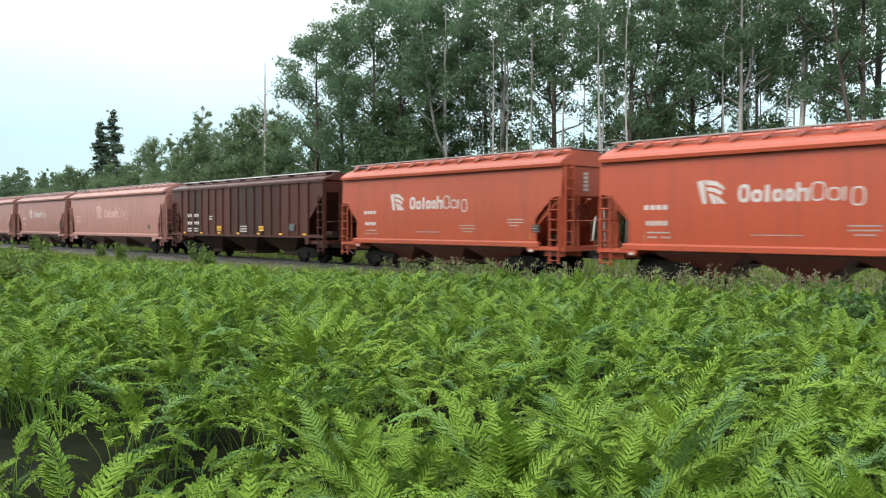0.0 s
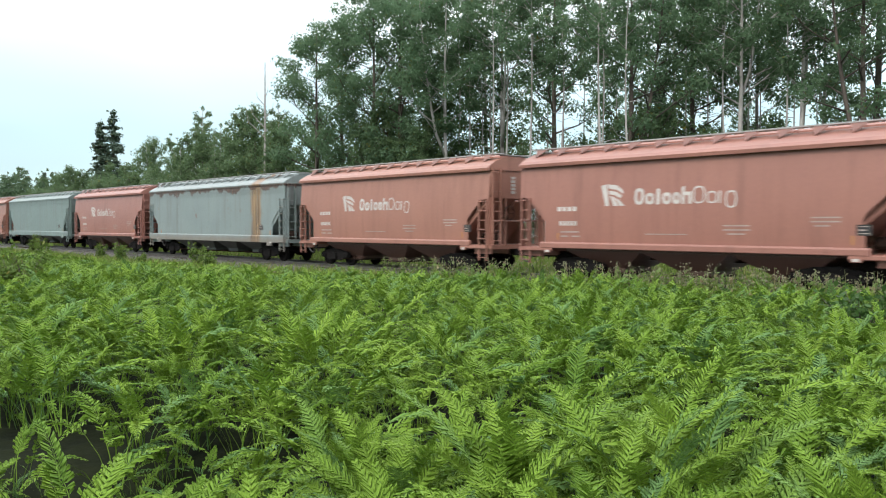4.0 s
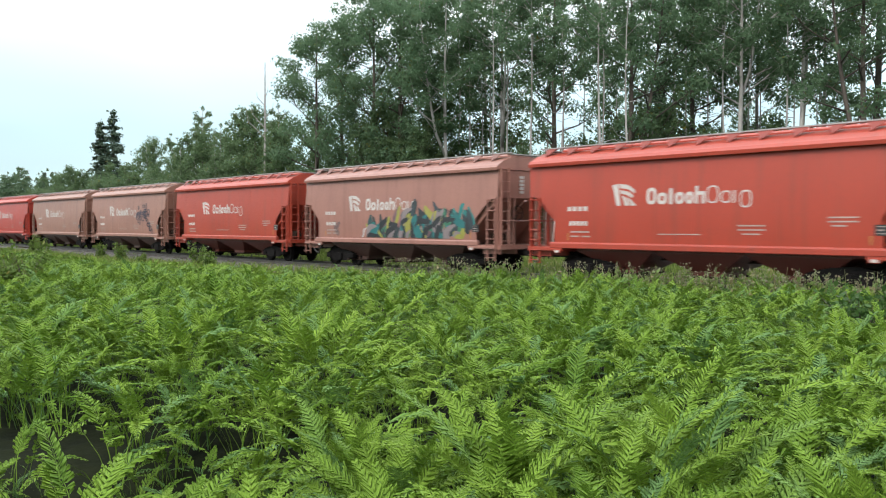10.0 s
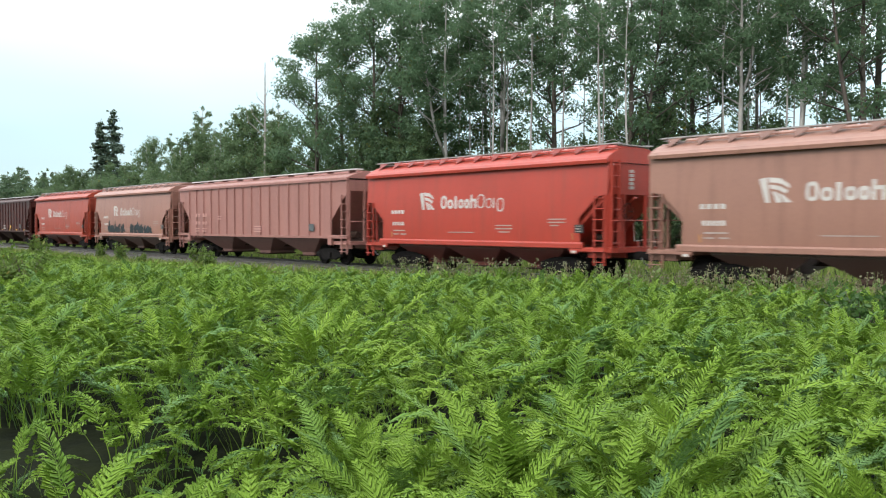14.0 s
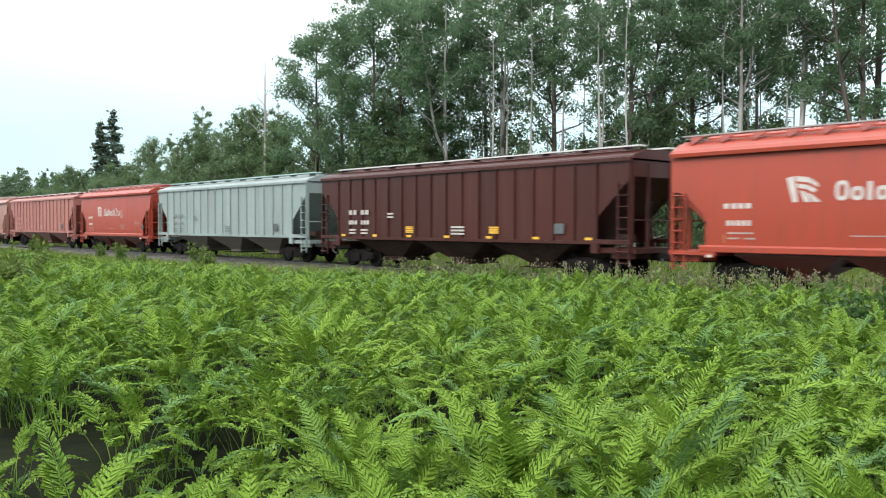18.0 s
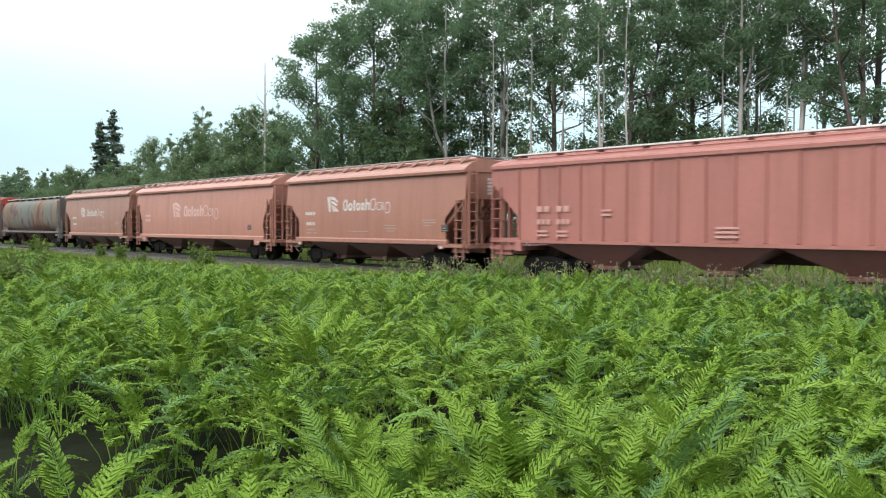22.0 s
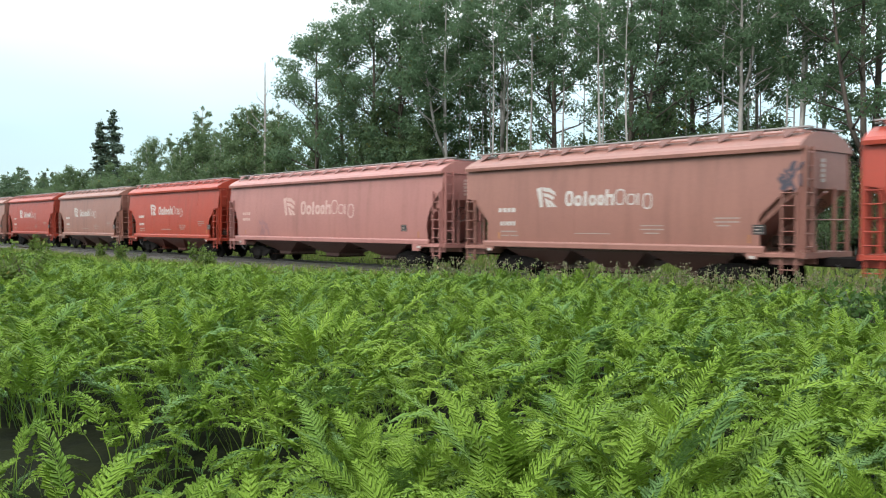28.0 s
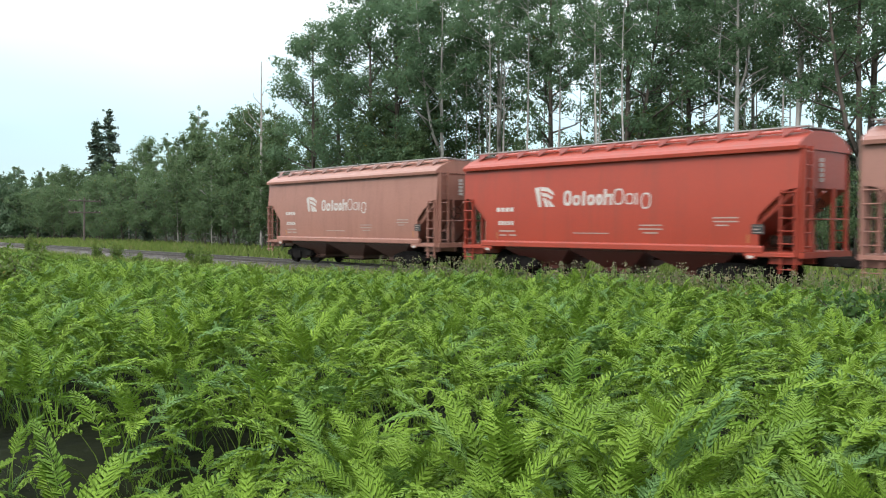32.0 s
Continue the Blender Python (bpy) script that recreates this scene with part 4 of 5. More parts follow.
def prototype(kind):
    if kind not in PROTO:
        PROTO[kind] = {
            "potash": lambda: smooth_hopper(14.92, False),
            "long_pink": lambda: smooth_hopper(19.22, True, LETTER_OLD),
            "long_grey": lambda: smooth_hopper(18.27, True, LETTER_DARK, None, False, True),
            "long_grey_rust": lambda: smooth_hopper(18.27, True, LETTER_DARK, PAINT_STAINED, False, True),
            "rib_pink": lambda: ribbed_hopper(19.3, LETTER_GHOST, under=PAINT, yellow=False),
            "rib_maroon": lambda: ribbed_hopper(19.17, LETTER),
            "rib_dark": lambda: ribbed_hopper(18.41, LETTER, yellow=True),
            "rib_grey": lambda: ribbed_hopper(19.02, LETTER_FAINT, GREEN_BOARD, PAINT, yellow=False),
            "round": lambda: round_hopper(19.27),
        }[kind]()
        return PROTO[kind]
    return copy_thing(PROTO[kind], Matrix())


LENGTH = {"potash": 14.92, "long_pink": 19.22, "long_grey": 18.27, "long_grey_rust": 18.27, "rib_pink": 19.3, "rib_maroon": 19.17, "rib_dark": 18.41, "rib_grey": 19.02, "round": 19.27}
KINDS = {
    "f": ("potash", FRESH, "bright orange-red smooth-sided hopper wagon with white emblem, clean paint"),
    "r": ("potash", RED, "strong red smooth-sided hopper wagon with white emblem and lettering shapes"),
    "p": ("potash", FADED, "faded salmon-pink smooth-sided hopper wagon with white emblem"),
    "l": ("long_pink", PINK, "long chalky pink hopper wagon with worn lettering shapes"),
    "g": ("long_grey", GREY, "long pale blue-grey hopper wagon with ridged upper side"),
    "G": ("long_grey_rust", (0.170, 0.207, 0.212), "long pale grey hopper wagon with brown rust patches"),
    "k": ("rib_pink", PINK_RIB, "dusty pink hopper wagon with upright side ribs"),
    "m": ("rib_maroon", MAROON, "dark maroon hopper wagon with upright ribs and white stencils"),
    "d": ("rib_dark", MAROON_DARK, "dark brown hopper wagon with upright ribs and yellow strips"),
    "w": ("rib_grey", GREY_PALE, "pale grey-green hopper wagon with upright ribs"),
    "c": ("round", GREY_OLD, "grey barrel-bodied hopper wagon streaked with brown rust"),
}
CONSIST = "ffdlppGpgprprpprkprmwrkplpcrplrprp"
# along-track distance of each wagon's rear body edge from the reference point at the start
REAR = [37.69, 52.62, 71.02, 90.24, 105.17, 120.09, 138.36, 153.29, 171.56, 186.48, 201.41, 216.33, 231.25, 246.18, 261.1, 276.03, 295.32, 310.25, 325.17, 344.35, 363.37, 378.29, 397.59, 412.51, 431.73, 446.65, 465.92, 480.85, 495.77, 514.99, 529.91, 544.84, 559.76, 574.68]
REF_X = 19.65
TRAIN = []


def build_train():
    for i, code in enumerate(CONSIST):
        kind, colour, label = KINDS[code]
        car = prototype(kind)
        half = (LENGTH[kind] - BODY_GAP) / 2
        rng = random.Random(i)
        jit = [c * rng.uniform(0.93, 1.07) for c in colour]
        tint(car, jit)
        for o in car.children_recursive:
            # bays: body colour cut down for the shade under the wagon, plus a brown tinge
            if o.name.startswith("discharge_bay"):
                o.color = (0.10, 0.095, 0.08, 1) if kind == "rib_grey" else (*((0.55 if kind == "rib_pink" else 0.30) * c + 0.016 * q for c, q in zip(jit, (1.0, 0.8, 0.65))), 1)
            elif o.name.startswith("side_panel"):
                k = o["place"]
                worn = rng.uniform(0.95, 1.06)
                if code == "d":
                    worn = 0.55 if k in (2, 8, 9, 10) else 0.7 if k in (1, 7, 11, 12) else rng.uniform(0.95, 1.25)
                elif code == "m":
                    worn = rng.uniform(0.8, 1.3)
                o.color = (*(c * worn + (0.004 if worn < 0.7 and j else 0.0) for j, c in enumerate(jit)), 1)
        TRAIN.append((car, half, REAR[i]))
        tagged(car, label, "hopper wagon", "train of covered hopper wagons")
    half = TRAIN[11][1]
    spray = ((0.012, 0.016, 0.018), (0.02, 0.05, 0.05), (0.11, 0.06, 0.07), (0.016, 0.024, 0.024), (0.03, 0.12, 0.07), (0.02, 0.03, 0.035), (0.20, 0.19, 0.035), (0.012, 0.10, 0.10), (0.16, 0.13, 0.13), (0.012, 0.014, 0.016))
    for x0, x1, top, seed in ((5.5, 7.4, 2.0, 13), (7.2, 9.2, 2.5, 23), (8.8, 10.4, 2.4, 43), (10.0, 11.9, 2.2, 33)):
        graffiti(TRAIN[11][0], half, x0, x1, 1.4, top, spray, 4, seed, 0.42)
    graffiti(TRAIN[11][0], half, 4.6, 6.3, 1.45, 1.7, ((0.34, 0.33, 0.32),), 5, 51, 0.2)
    graffiti(TRAIN[11][0], half, 11.0, 12.1, 2.1, 2.45, ((0.012, 0.13, 0.12),), 9, 52, 0.3)
    graffiti(TRAIN[11][0], half, 10.6, 11.0, 1.5, 1.9, ((0.03, 0.14, 0.26),), 4, 53, 0.3)
    graffiti(TRAIN[11][0], half, 2.7, 3.0, 1.6, 1.9, ((0.10, 0.06, 0.055),), 5, 54, 0.25)
    tagged(TRAIN[11][0], "faded salmon-pink hopper wagon with multicoloured graffiti along its lower side")
    scrawl = plain_material("black_spray", (0.02, 0.017, 0.028), (0.045, 0.038, 0.055), 0.55, 0.0, 4.0, 0.1)
    rng = random.Random(5)
    g = Geo()
    # two bunches of loops and a wavering tail that runs down to the end of the side
    spots = [(rng.gauss(9.25, 0.22), rng.gauss(2.62, 0.2)) for k in range(10)] + [(rng.gauss(10.2, 0.3), rng.gauss(2.72, 0.17)) for k in range(11)]
    spots += [(10.35 + 0.17 * k, 2.45 - 0.16 * k + rng.uniform(-0.08, 0.08)) for k in range(7)]
    for k, (cx, cz) in enumerate(spots):
        rx, rz = rng.uniform(0.09, 0.26), rng.uniform(0.10, 0.30)
        ring_mark(g, -half + cx - rx, -half + cx + rx, cz - rz, cz + rz, 0.06, -1.567 - 0.0003 * k)
    hug(part("sprayed_scrawl", g, scrawl, TRAIN[13][0]))
    tagged(TRAIN[13][0], "faded salmon-pink hopper wagon with a black scrawl beside its emblem")
    ink = ((0.006, 0.012, 0.016), (0.010, 0.020, 0.025), (0.004, 0.008, 0.010))
    for x0, x1, top, seed in ((2.85, 3.6, 1.85, 1), (3.75, 4.3, 1.85, 2), (4.5, 5.0, 1.8, 3), (5.2, 5.8, 1.75, 4), (7.1, 7.5, 1.65, 5), (7.7, 8.4, 1.75, 6), (8.6, 9.2, 1.7, 7), (9.4, 10.5, 1.6, 8)):
        graffiti(TRAIN[17][0], half, x0, x1, 1.42, top, ink, 5, 60 + seed, 0.30)
    tagged(TRAIN[17][0], "faded salmon-pink hopper wagon with dark blue scrawls along its sill")
    graffiti(TRAIN[28][0], half, 12.9, 13.5, 2.9, 3.6, ((0.028, 0.025, 0.038),), 14, 9, 0.18)
    tagged(TRAIN[28][0], "faded salmon-pink hopper wagon with a small dark scrawl near its end")
    graffiti(TRAIN[29][0], TRAIN[29][1], 3.4, 4.8, 1.5, 2.0, ((0.22, 0.1, 0.1),), 9, 11, 0.25)
    tagged(TRAIN[29][0], "long chalky pink hopper wagon with a scrawl and worn lettering shapes")


build_train()
# ---- trees ----
def leaf_cards(centres, size, rng, flat=0.0):
    """Pointed four-sided leaves or leaf sprays at the centres, turned at random."""
    n = len(centres)
    d = rng.normal(0, 1, (n, 3))
    d /= np.linalg.norm(d, axis=1, keepdims=True)
    e_ = rng.normal(0, 1, (n, 3))
    if flat:
        d[:, 2] *= 1 - flat
        e_[:, 2] *= 1 - flat
        d /= np.linalg.norm(d, axis=1, keepdims=True)
    e_ -= d * (d * e_).sum(1, keepdims=True)
    e_ /= np.linalg.norm(e_, axis=1, keepdims=True) + 1e-9
    s = size * rng.uniform(0.6, 1.35, (n, 1))
    v = np.stack([centres - d * s * 0.5, centres + e_ * s * 0.34 - d * s * 0.05, centres + d * s * 0.55, centres - e_ * s * 0.34 + d * s * 0.08], 1).reshape(-1, 3)
    return v, np.arange(4 * n).reshape(-1, 4)


def broadleaf(rng, height, crown_base, radius, leaves, leaf_size, trunk_r, fork=0.0, limbs=16, lean=0.4, low_twigs=6, clump=0.37, taper=0.0):
    """Meshes of a trunk with limbs and of its crown of leaf sprays gathered in clumps at the limb ends."""
    g = Geo()
    bend = rng.uniform(-lean, lean, 2)

    def stem(t):
        return np.array([bend[0] * math.sin(t * 2.4) * 0.8, bend[1] * math.sin(t * 1.9 + 0.4) * 0.8, height * 0.97 * t])

    def stem2(t):
        u = max(0.0, t - fork)
        return stem(t) + np.array([math.cos(fork_way), math.sin(fork_way), 0.0]) * radius * (0.75 * math.sqrt(u) + 0.25 * u) - np.array([0, 0, 0.06 * height * u])

    fork_way = rng.uniform(0, 6.28)
    ts = np.linspace(0, 1, 9)
    if fork:
        t2 = np.linspace(fork, 1, 8)
        g.tube([stem2(t) for t in t2], [max(0.02, trunk_r * 0.8 * (1.12 - 1.0 * t)) for t in t2], 6)
    g.tube([stem(t) for t in ts], [max(0.02, trunk_r * (1.12 - 1.0 * t)) for t in ts], 7)
    clumps = []
    for k in range(limbs):
        t0 = crown_base / height + (1 - crown_base / height) * (k + rng.uniform(0, 0.8)) / limbs * 0.93
        p0 = stem2(t0) if fork and t0 > fork + 0.05 and k % 2 else stem(t0)
        a = k * 2.4 + rng.uniform(-0.5, 0.5)
        up = rng.uniform(0.4, 1.15) + 0.9 * taper
        frac = (t0 * height - crown_base) / max(0.1, height - crown_base)
        reach = radius * (0.55 + 0.9 * math.sin(math.pi * min(1, 0.18 + frac * 0.8))) * rng.uniform(0.55, 1.05) * (1 - taper * frac)
        small = 1 - 0.7 * taper * frac
        p1 = p0 + np.array([math.cos(a) * reach * 0.55, math.sin(a) * reach * 0.55, reach * up * 0.45])
        p2 = p0 + np.array([math.cos(a + 0.2) * reach, math.sin(a + 0.2) * reach, reach * up])
        r = trunk_r * (1.05 - t0) * 0.5
        g.tube([p0, p1, p2], [max(0.02, r), max(0.015, r * 0.6), 0.012], 5)
        clumps += [(p2, small), (0.5 * p1 + 0.5 * p2, 0.75 * small)]
        if taper:
            clumps += [(p0 + (p2 - p0) * q, 0.62 * small) for q in (0.2, 0.4, 0.62, 0.82)]
        for q in range(2):
            b = a + rng.uniform(-1.2, 1.2)
            p3 = p1 + np.array([math.cos(b) * reach * 0.5, math.sin(b) * reach * 0.5, reach * rng.uniform(-0.05, 0.5)])
            g.tube([p1, p3], [max(0.014, r * 0.4), 0.009], 4)
            clumps.append((p3, 0.85 * small))
    clumps.append((stem(1.0), 0.9 - 0.5 * taper))
    for k in range(low_twigs):
        t0 = rng.uniform(0.05, max(0.1, crown_base / height))
        p0, a = stem(t0), rng.uniform(0, 6.28)
        l = rng.uniform(0.7, 1.8)
        g.tube([p0, p0 + np.array([math.cos(a) * l * 0.6, math.sin(a) * l * 0.6, l * 0.1]), p0 + np.array([math.cos(a) * l, math.sin(a) * l, l * rng.uniform(-0.2, 0.5)])], [0.025, 0.018, 0.008], 4)
    w = np.array([c[1] for c in clumps])
    centres = np.array([c[0] for c in clumps])
    return g, clump_leaves(centres, radius * clump * w * rng.uniform(0.75, 1.2, len(w)), leaves, leaf_size, rng)


def clump_leaves(centres, radii, total, size, rng):
    """Leaf sprays on the outside of rounded clumps, lying roughly along the clump's surface."""
    share_ = radii ** 2 / (radii ** 2).sum()
    pick = rng.choice(len(centres), total, p=share_)
    d = rng.normal(0, 1, (total, 3))
    d /= np.linalg.norm(d, axis=1, keepdims=True)
    ragged = 0.35 + 0.80 * rng.random((total, 1)) ** 0.75
    pts = centres[pick] + d * radii[pick][:, None] * ragged * np.array([1.0, 1.0, 0.72])
    n = d * 0.75 + rng.normal(0, 0.45, (total, 3)) + np.array([0, 0, 0.35])
    n /= np.linalg.norm(n, axis=1, keepdims=True)
    a = np.cross(n, rng.normal(0, 1, (total, 3)))
    a /= np.linalg.norm(a, axis=1, keepdims=True) + 1e-9
    b = np.cross(n, a)
    s = size * rng.uniform(0.6, 1.4, (total, 1))
    v = np.stack([pts - a * s * 0.5 - b * s * 0.36, pts - a * s * 0.42 + b * s * 0.40, pts + a * s * 0.66], 1).reshape(-1, 3)
    return v, np.arange(3 * total).reshape(-1, 3)


def spruce(rng, height, radius, leaves):
    g = Geo()
    g.tube([(0, 0, height * t) for t in np.linspace(0, 1, 7)], [0.2 * (1.05 - t) for t in np.linspace(0, 1, 7)], 7)
    pts = []
    levels = int(height * 1.9)
    for k in range(levels):
        t = 0.10 + 0.9 * k / levels
        r = radius * min((1.03 - t) ** 0.72, 0.42 + 0.9 * (1 - t)) * rng.uniform(0.5, 1.12)
        for j in range(6):
            if rng.random() < 0.30:
                continue
            a = rng.uniform(0, 6.28)
            rr = r * rng.uniform(0.7, 1.1)
            tip = np.array([math.cos(a) * rr, math.sin(a) * rr, height * t - rr * 0.22])
            g.tube([(0, 0, height * t), tip], [0.03, 0.01], 4)
            m = max(6, int(leaves * rr / (levels * 6 * radius * 0.5)))
            u = rng.uniform(0.15, 1.0, (m, 1))
            q = np.array([0, 0, height * t]) * (1 - u) + tip * u
            pts.append(q + rng.normal(0, 0.15, (m, 3)) * (0.6 + u) * np.array([1.0, 1.0, 0.6]) - np.array([0, 0, 0.12]))
    tip = np.array([[0, 0, height - 0.15 * i] for i in range(8)]) + rng.normal(0, 0.08, (8, 3))
    pts.append(tip)
    return g, leaf_cards(np.concatenate(pts), 0.34, rng, 0.4)


def plant_tree(name, meshes, x, y, label, category, group, scale=1.0, turn=0.0, up=1.0):
    """A tree of its own: trunk and crown under an Empty at its foot."""
    trunk_me, crown_me = meshes
    t = thing(name, label, category, group)
    a = new("trunk", trunk_me)
    a.parent = t
    if crown_me is not None:
        b = new("crown", crown_me)
        b.parent = t
    t.location = (x, y, float(ground_z(x, y)) - 0.05)
    t.rotation_euler = (0, 0, turn)
    t.scale = (scale, scale, scale * up)
    return t


def variants(n, seed, bark, leaf, maker):
    out = []
    for k in range(n):
        rng = np.random.default_rng(seed + k)
        g, (v, f) = maker(rng)
        tm = g.mesh("trunk", True)
        tm.materials.append(bark)
        out.append((tm, quick_mesh("crown", v, f, leaf)))
    return out


ASPEN = variants(5, 100, BARK_PALE, LEAF_ASPEN, lambda r: broadleaf(r, 20.0, 8.8, 2.7, 8800, 0.17, 0.19, fork=r.choice([0.0, 0.38, 0.5]), limbs=24, low_twigs=12, clump=0.29, lean=1.0))
ASPEN_DARK = variants(4, 140, BARK_DARK, LEAF_ASPEN, lambda r: broadleaf(r, 20.0, 7.2, 2.7, 9300, 0.17, 0.22, fork=r.choice([0.0, 0.3, 0.45]), limbs=25, low_twigs=10, clump=0.29, lean=0.9))
ASPEN_FULL = variants(3, 160, BARK_DARK, LEAF_ASPEN, lambda r: broadleaf(r, 20.0, 3.4, 2.8, 16000, 0.18, 0.22, limbs=32, low_twigs=4, clump=0.31))
BUSHY = variants(4, 180, BARK_DARK, LEAF_POPLAR, lambda r: broadleaf(r, 13.0, 0.8, 2.1, 12500, 0.175, 0.14, limbs=38, low_twigs=2, clump=0.38, taper=0.6))
THIN = variants(3, 220, BARK_PALE, LEAF_POPLAR, lambda r: broadleaf(r, 13.0, 2.2, 1.45, 4600, 0.16, 0.09, limbs=28, low_twigs=6, taper=0.5, clump=0.30))
POLES = variants(4, 240, BARK_PALE, LEAF_ASPEN, lambda r: broadleaf(r, 18.0, 11.2, 1.5, 1700, 0.17, 0.085, limbs=11, low_twigs=9, lean=1.6, clump=0.33))
UNDERWOOD = variants(4, 260, BARK_DARK, LEAF_POPLAR, lambda r: broadleaf(r, 6.0, 0.5, 1.7, 5200, 0.13, 0.06, limbs=20, low_twigs=0, taper=0.3, clump=0.34))
SPRUCES = variants(3, 300, BARK_DARK, NEEDLE, lambda r: spruce(r, 18.0, 3.6, 26000))


def build_forest():
    rng = np.random.default_rng(77)
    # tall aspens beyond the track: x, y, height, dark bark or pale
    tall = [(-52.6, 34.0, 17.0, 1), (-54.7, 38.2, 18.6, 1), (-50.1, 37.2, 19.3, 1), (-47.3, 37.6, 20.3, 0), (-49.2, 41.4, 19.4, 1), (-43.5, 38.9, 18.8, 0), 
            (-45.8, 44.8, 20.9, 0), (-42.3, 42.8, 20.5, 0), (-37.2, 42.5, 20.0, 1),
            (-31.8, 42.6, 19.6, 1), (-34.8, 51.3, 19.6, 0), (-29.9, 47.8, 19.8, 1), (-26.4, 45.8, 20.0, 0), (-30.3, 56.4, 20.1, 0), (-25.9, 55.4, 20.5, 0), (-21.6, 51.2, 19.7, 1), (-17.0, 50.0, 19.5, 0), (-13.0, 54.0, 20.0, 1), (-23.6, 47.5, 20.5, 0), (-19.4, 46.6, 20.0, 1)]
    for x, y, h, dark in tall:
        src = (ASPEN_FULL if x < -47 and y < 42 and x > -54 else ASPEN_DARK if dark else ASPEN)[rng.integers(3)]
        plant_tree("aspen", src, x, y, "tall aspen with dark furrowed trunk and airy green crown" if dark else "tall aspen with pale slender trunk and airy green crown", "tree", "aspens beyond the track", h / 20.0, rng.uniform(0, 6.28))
    for x, y, h, b in [(-48.0, 36.0, 11.0, 0), (-46.2, 36.4, 8.5, 0), (-51.5, 40.5, 12.0, 0), (-46.0, 40.0, 11.5, 0), (-56.5, 41.0, 8.5, 0), (-44.5, 37.0, 9.0, 0), (-59.5, 38.5, 11.5, 0), (-61.5, 36.3, 10.5, 0)]:
        plant_tree("poplar", BUSHY[rng.integers(4)], x, y, "dense dark-green poplar leafy to the ground", "tree", "poplars at the wood's edge", h / 13.0, rng.uniform(0, 6.28))
    # slender pale stems and low growth between the tall ones
    for k in range(18):
        y = rng.uniform(44, 56)
        x = -12 - (y - 41) * 0.3 - rng.uniform(0, 34)
        plant_tree("aspen", POLES[rng.integers(4)], x, y, "slender pale-stemmed young aspen with a small high crown", "tree", "aspens beyond the track", rng.uniform(0.85, 1.1), rng.uniform(0, 6.28))
    for x, y, h in [(-23.0, 58.0, 8.5), (-26.5, 62.0, 9.0), (-20.5, 62.5, 8.0), (-33.0, 60.0, 9.5), (-29.0, 66.0, 9.0), (-37.5, 58.0, 10.5)]:
        plant_tree("spruce", SPRUCES[rng.integers(3)], x, y, "small dark spruce among the broadleaved trees", "tree", "spruces", h / 18.0, rng.uniform(0, 6.28))
    for k in range(46):
        y = rng.uniform(44, 66)
        x = -10 - (y - 41) * 0.3 - rng.uniform(0, 40)
        if y < 58 and 0.80 < -x / y < 1.0 and k % 3:
            continue
        plant_tree("sapling", UNDERWOOD[rng.integers(4)], x, y, "tall leafy sapling under the aspens", "sapling", "saplings under the aspens", rng.uniform(0.85, 1.75), rng.uniform(0, 6.28))
    for k in range(15):
        plant_tree("aspen", POLES[rng.integers(4)], -48.0 + 19.0 * (k + rng.random()) / 15, rng.uniform(38.5, 45.0), "slender pale-stemmed young aspen with a small high crown", "tree", "aspens beyond the track", rng.uniform(0.9, 1.1), rng.uniform(0, 6.28))
    # left wood: x, y, height
    for x, y, h in [(-65.9, 38.6, 11.7), (-69.9, 38.6, 13.4), (-72.6, 38.5, 13.4), (-78.4, 39.5, 11.4), (-81.5, 38.8, 11.0), (-90.3, 41.1, 11.6), (-96.3, 41.8, 12.0), (-102.5, 42.3, 13.2), (-110.0, 42.0, 10.5), (-117.0, 42.6, 10.8),
                    (-128.9, 50.1, 11.6), (-128.6, 42.9, 10.6), (-135.1, 43.0, 11.4), (-148.0, 45.5, 11.0), (-160.0, 46.0, 11.0), (-178.6, 54.1, 13.0), (-75.5, 43.0, 11.5), (-85.0, 44.0, 11.5), (-93.0, 46.0, 11.5), (-105.0, 47.0, 11.5)]:
        src = BUSHY if x > -76 or rng.random() < 0.65 else THIN
        h *= 1.1 if -100 < x < -76 else 1.0
        plant_tree("poplar", src[rng.integers(len(src))], x, y, "leafy green poplar at the edge of the wood", "tree", "poplars at the wood's edge", h / 13.0, rng.uniform(0, 6.28))
    for x, y, h in [(-86.1, 41.3, 15.2), (-88.5, 42.3, 14.2), (-62.5, 36.5, 12.5), (-99.5, 40.5, 12.0), (-83.5, 37.6, 10.5), (-74.0, 36.6, 9.5)]:
        plant_tree("birch", THIN[rng.integers(3)], x, y, "thin pale-stemmed birch with sparse leaves", "tree", "birches at the wood's edge", h / 13.0, rng.uniform(0, 6.28))
    plant_tree("spruce", SPRUCES[0], -126.9, 44.8, "dark green ragged spruce standing above the wood", "tree", "spruces", 17.6 / 18, 0.4)
    plant_tree("spruce", SPRUCES[1], -125.7, 46.2, "dark green ragged spruce standing above the wood", "tree", "spruces", 19.2 / 18, 2.1)
    for x, y, h in [(-113.5, 47.0, 13.0), (-133.0, 48.0, 13.0), (-108.0, 39.5, 7.0), (-140.0, 41.2, 7.5), (-36.0, 52.0, 13.5), (-93.0, 38.2, 6.0), (-150.0, 43.5, 9.5), (-142.0, 46.0, 11.0), (-165.0, 48.0, 12.0), (-136.0, 47.5, 11.0)]:
        plant_tree("spruce", SPRUCES[rng.integers(3)], x, y, "small dark spruce among the broadleaved trees", "tree", "spruces", h / 18.0, rng.uniform(0, 6.28))
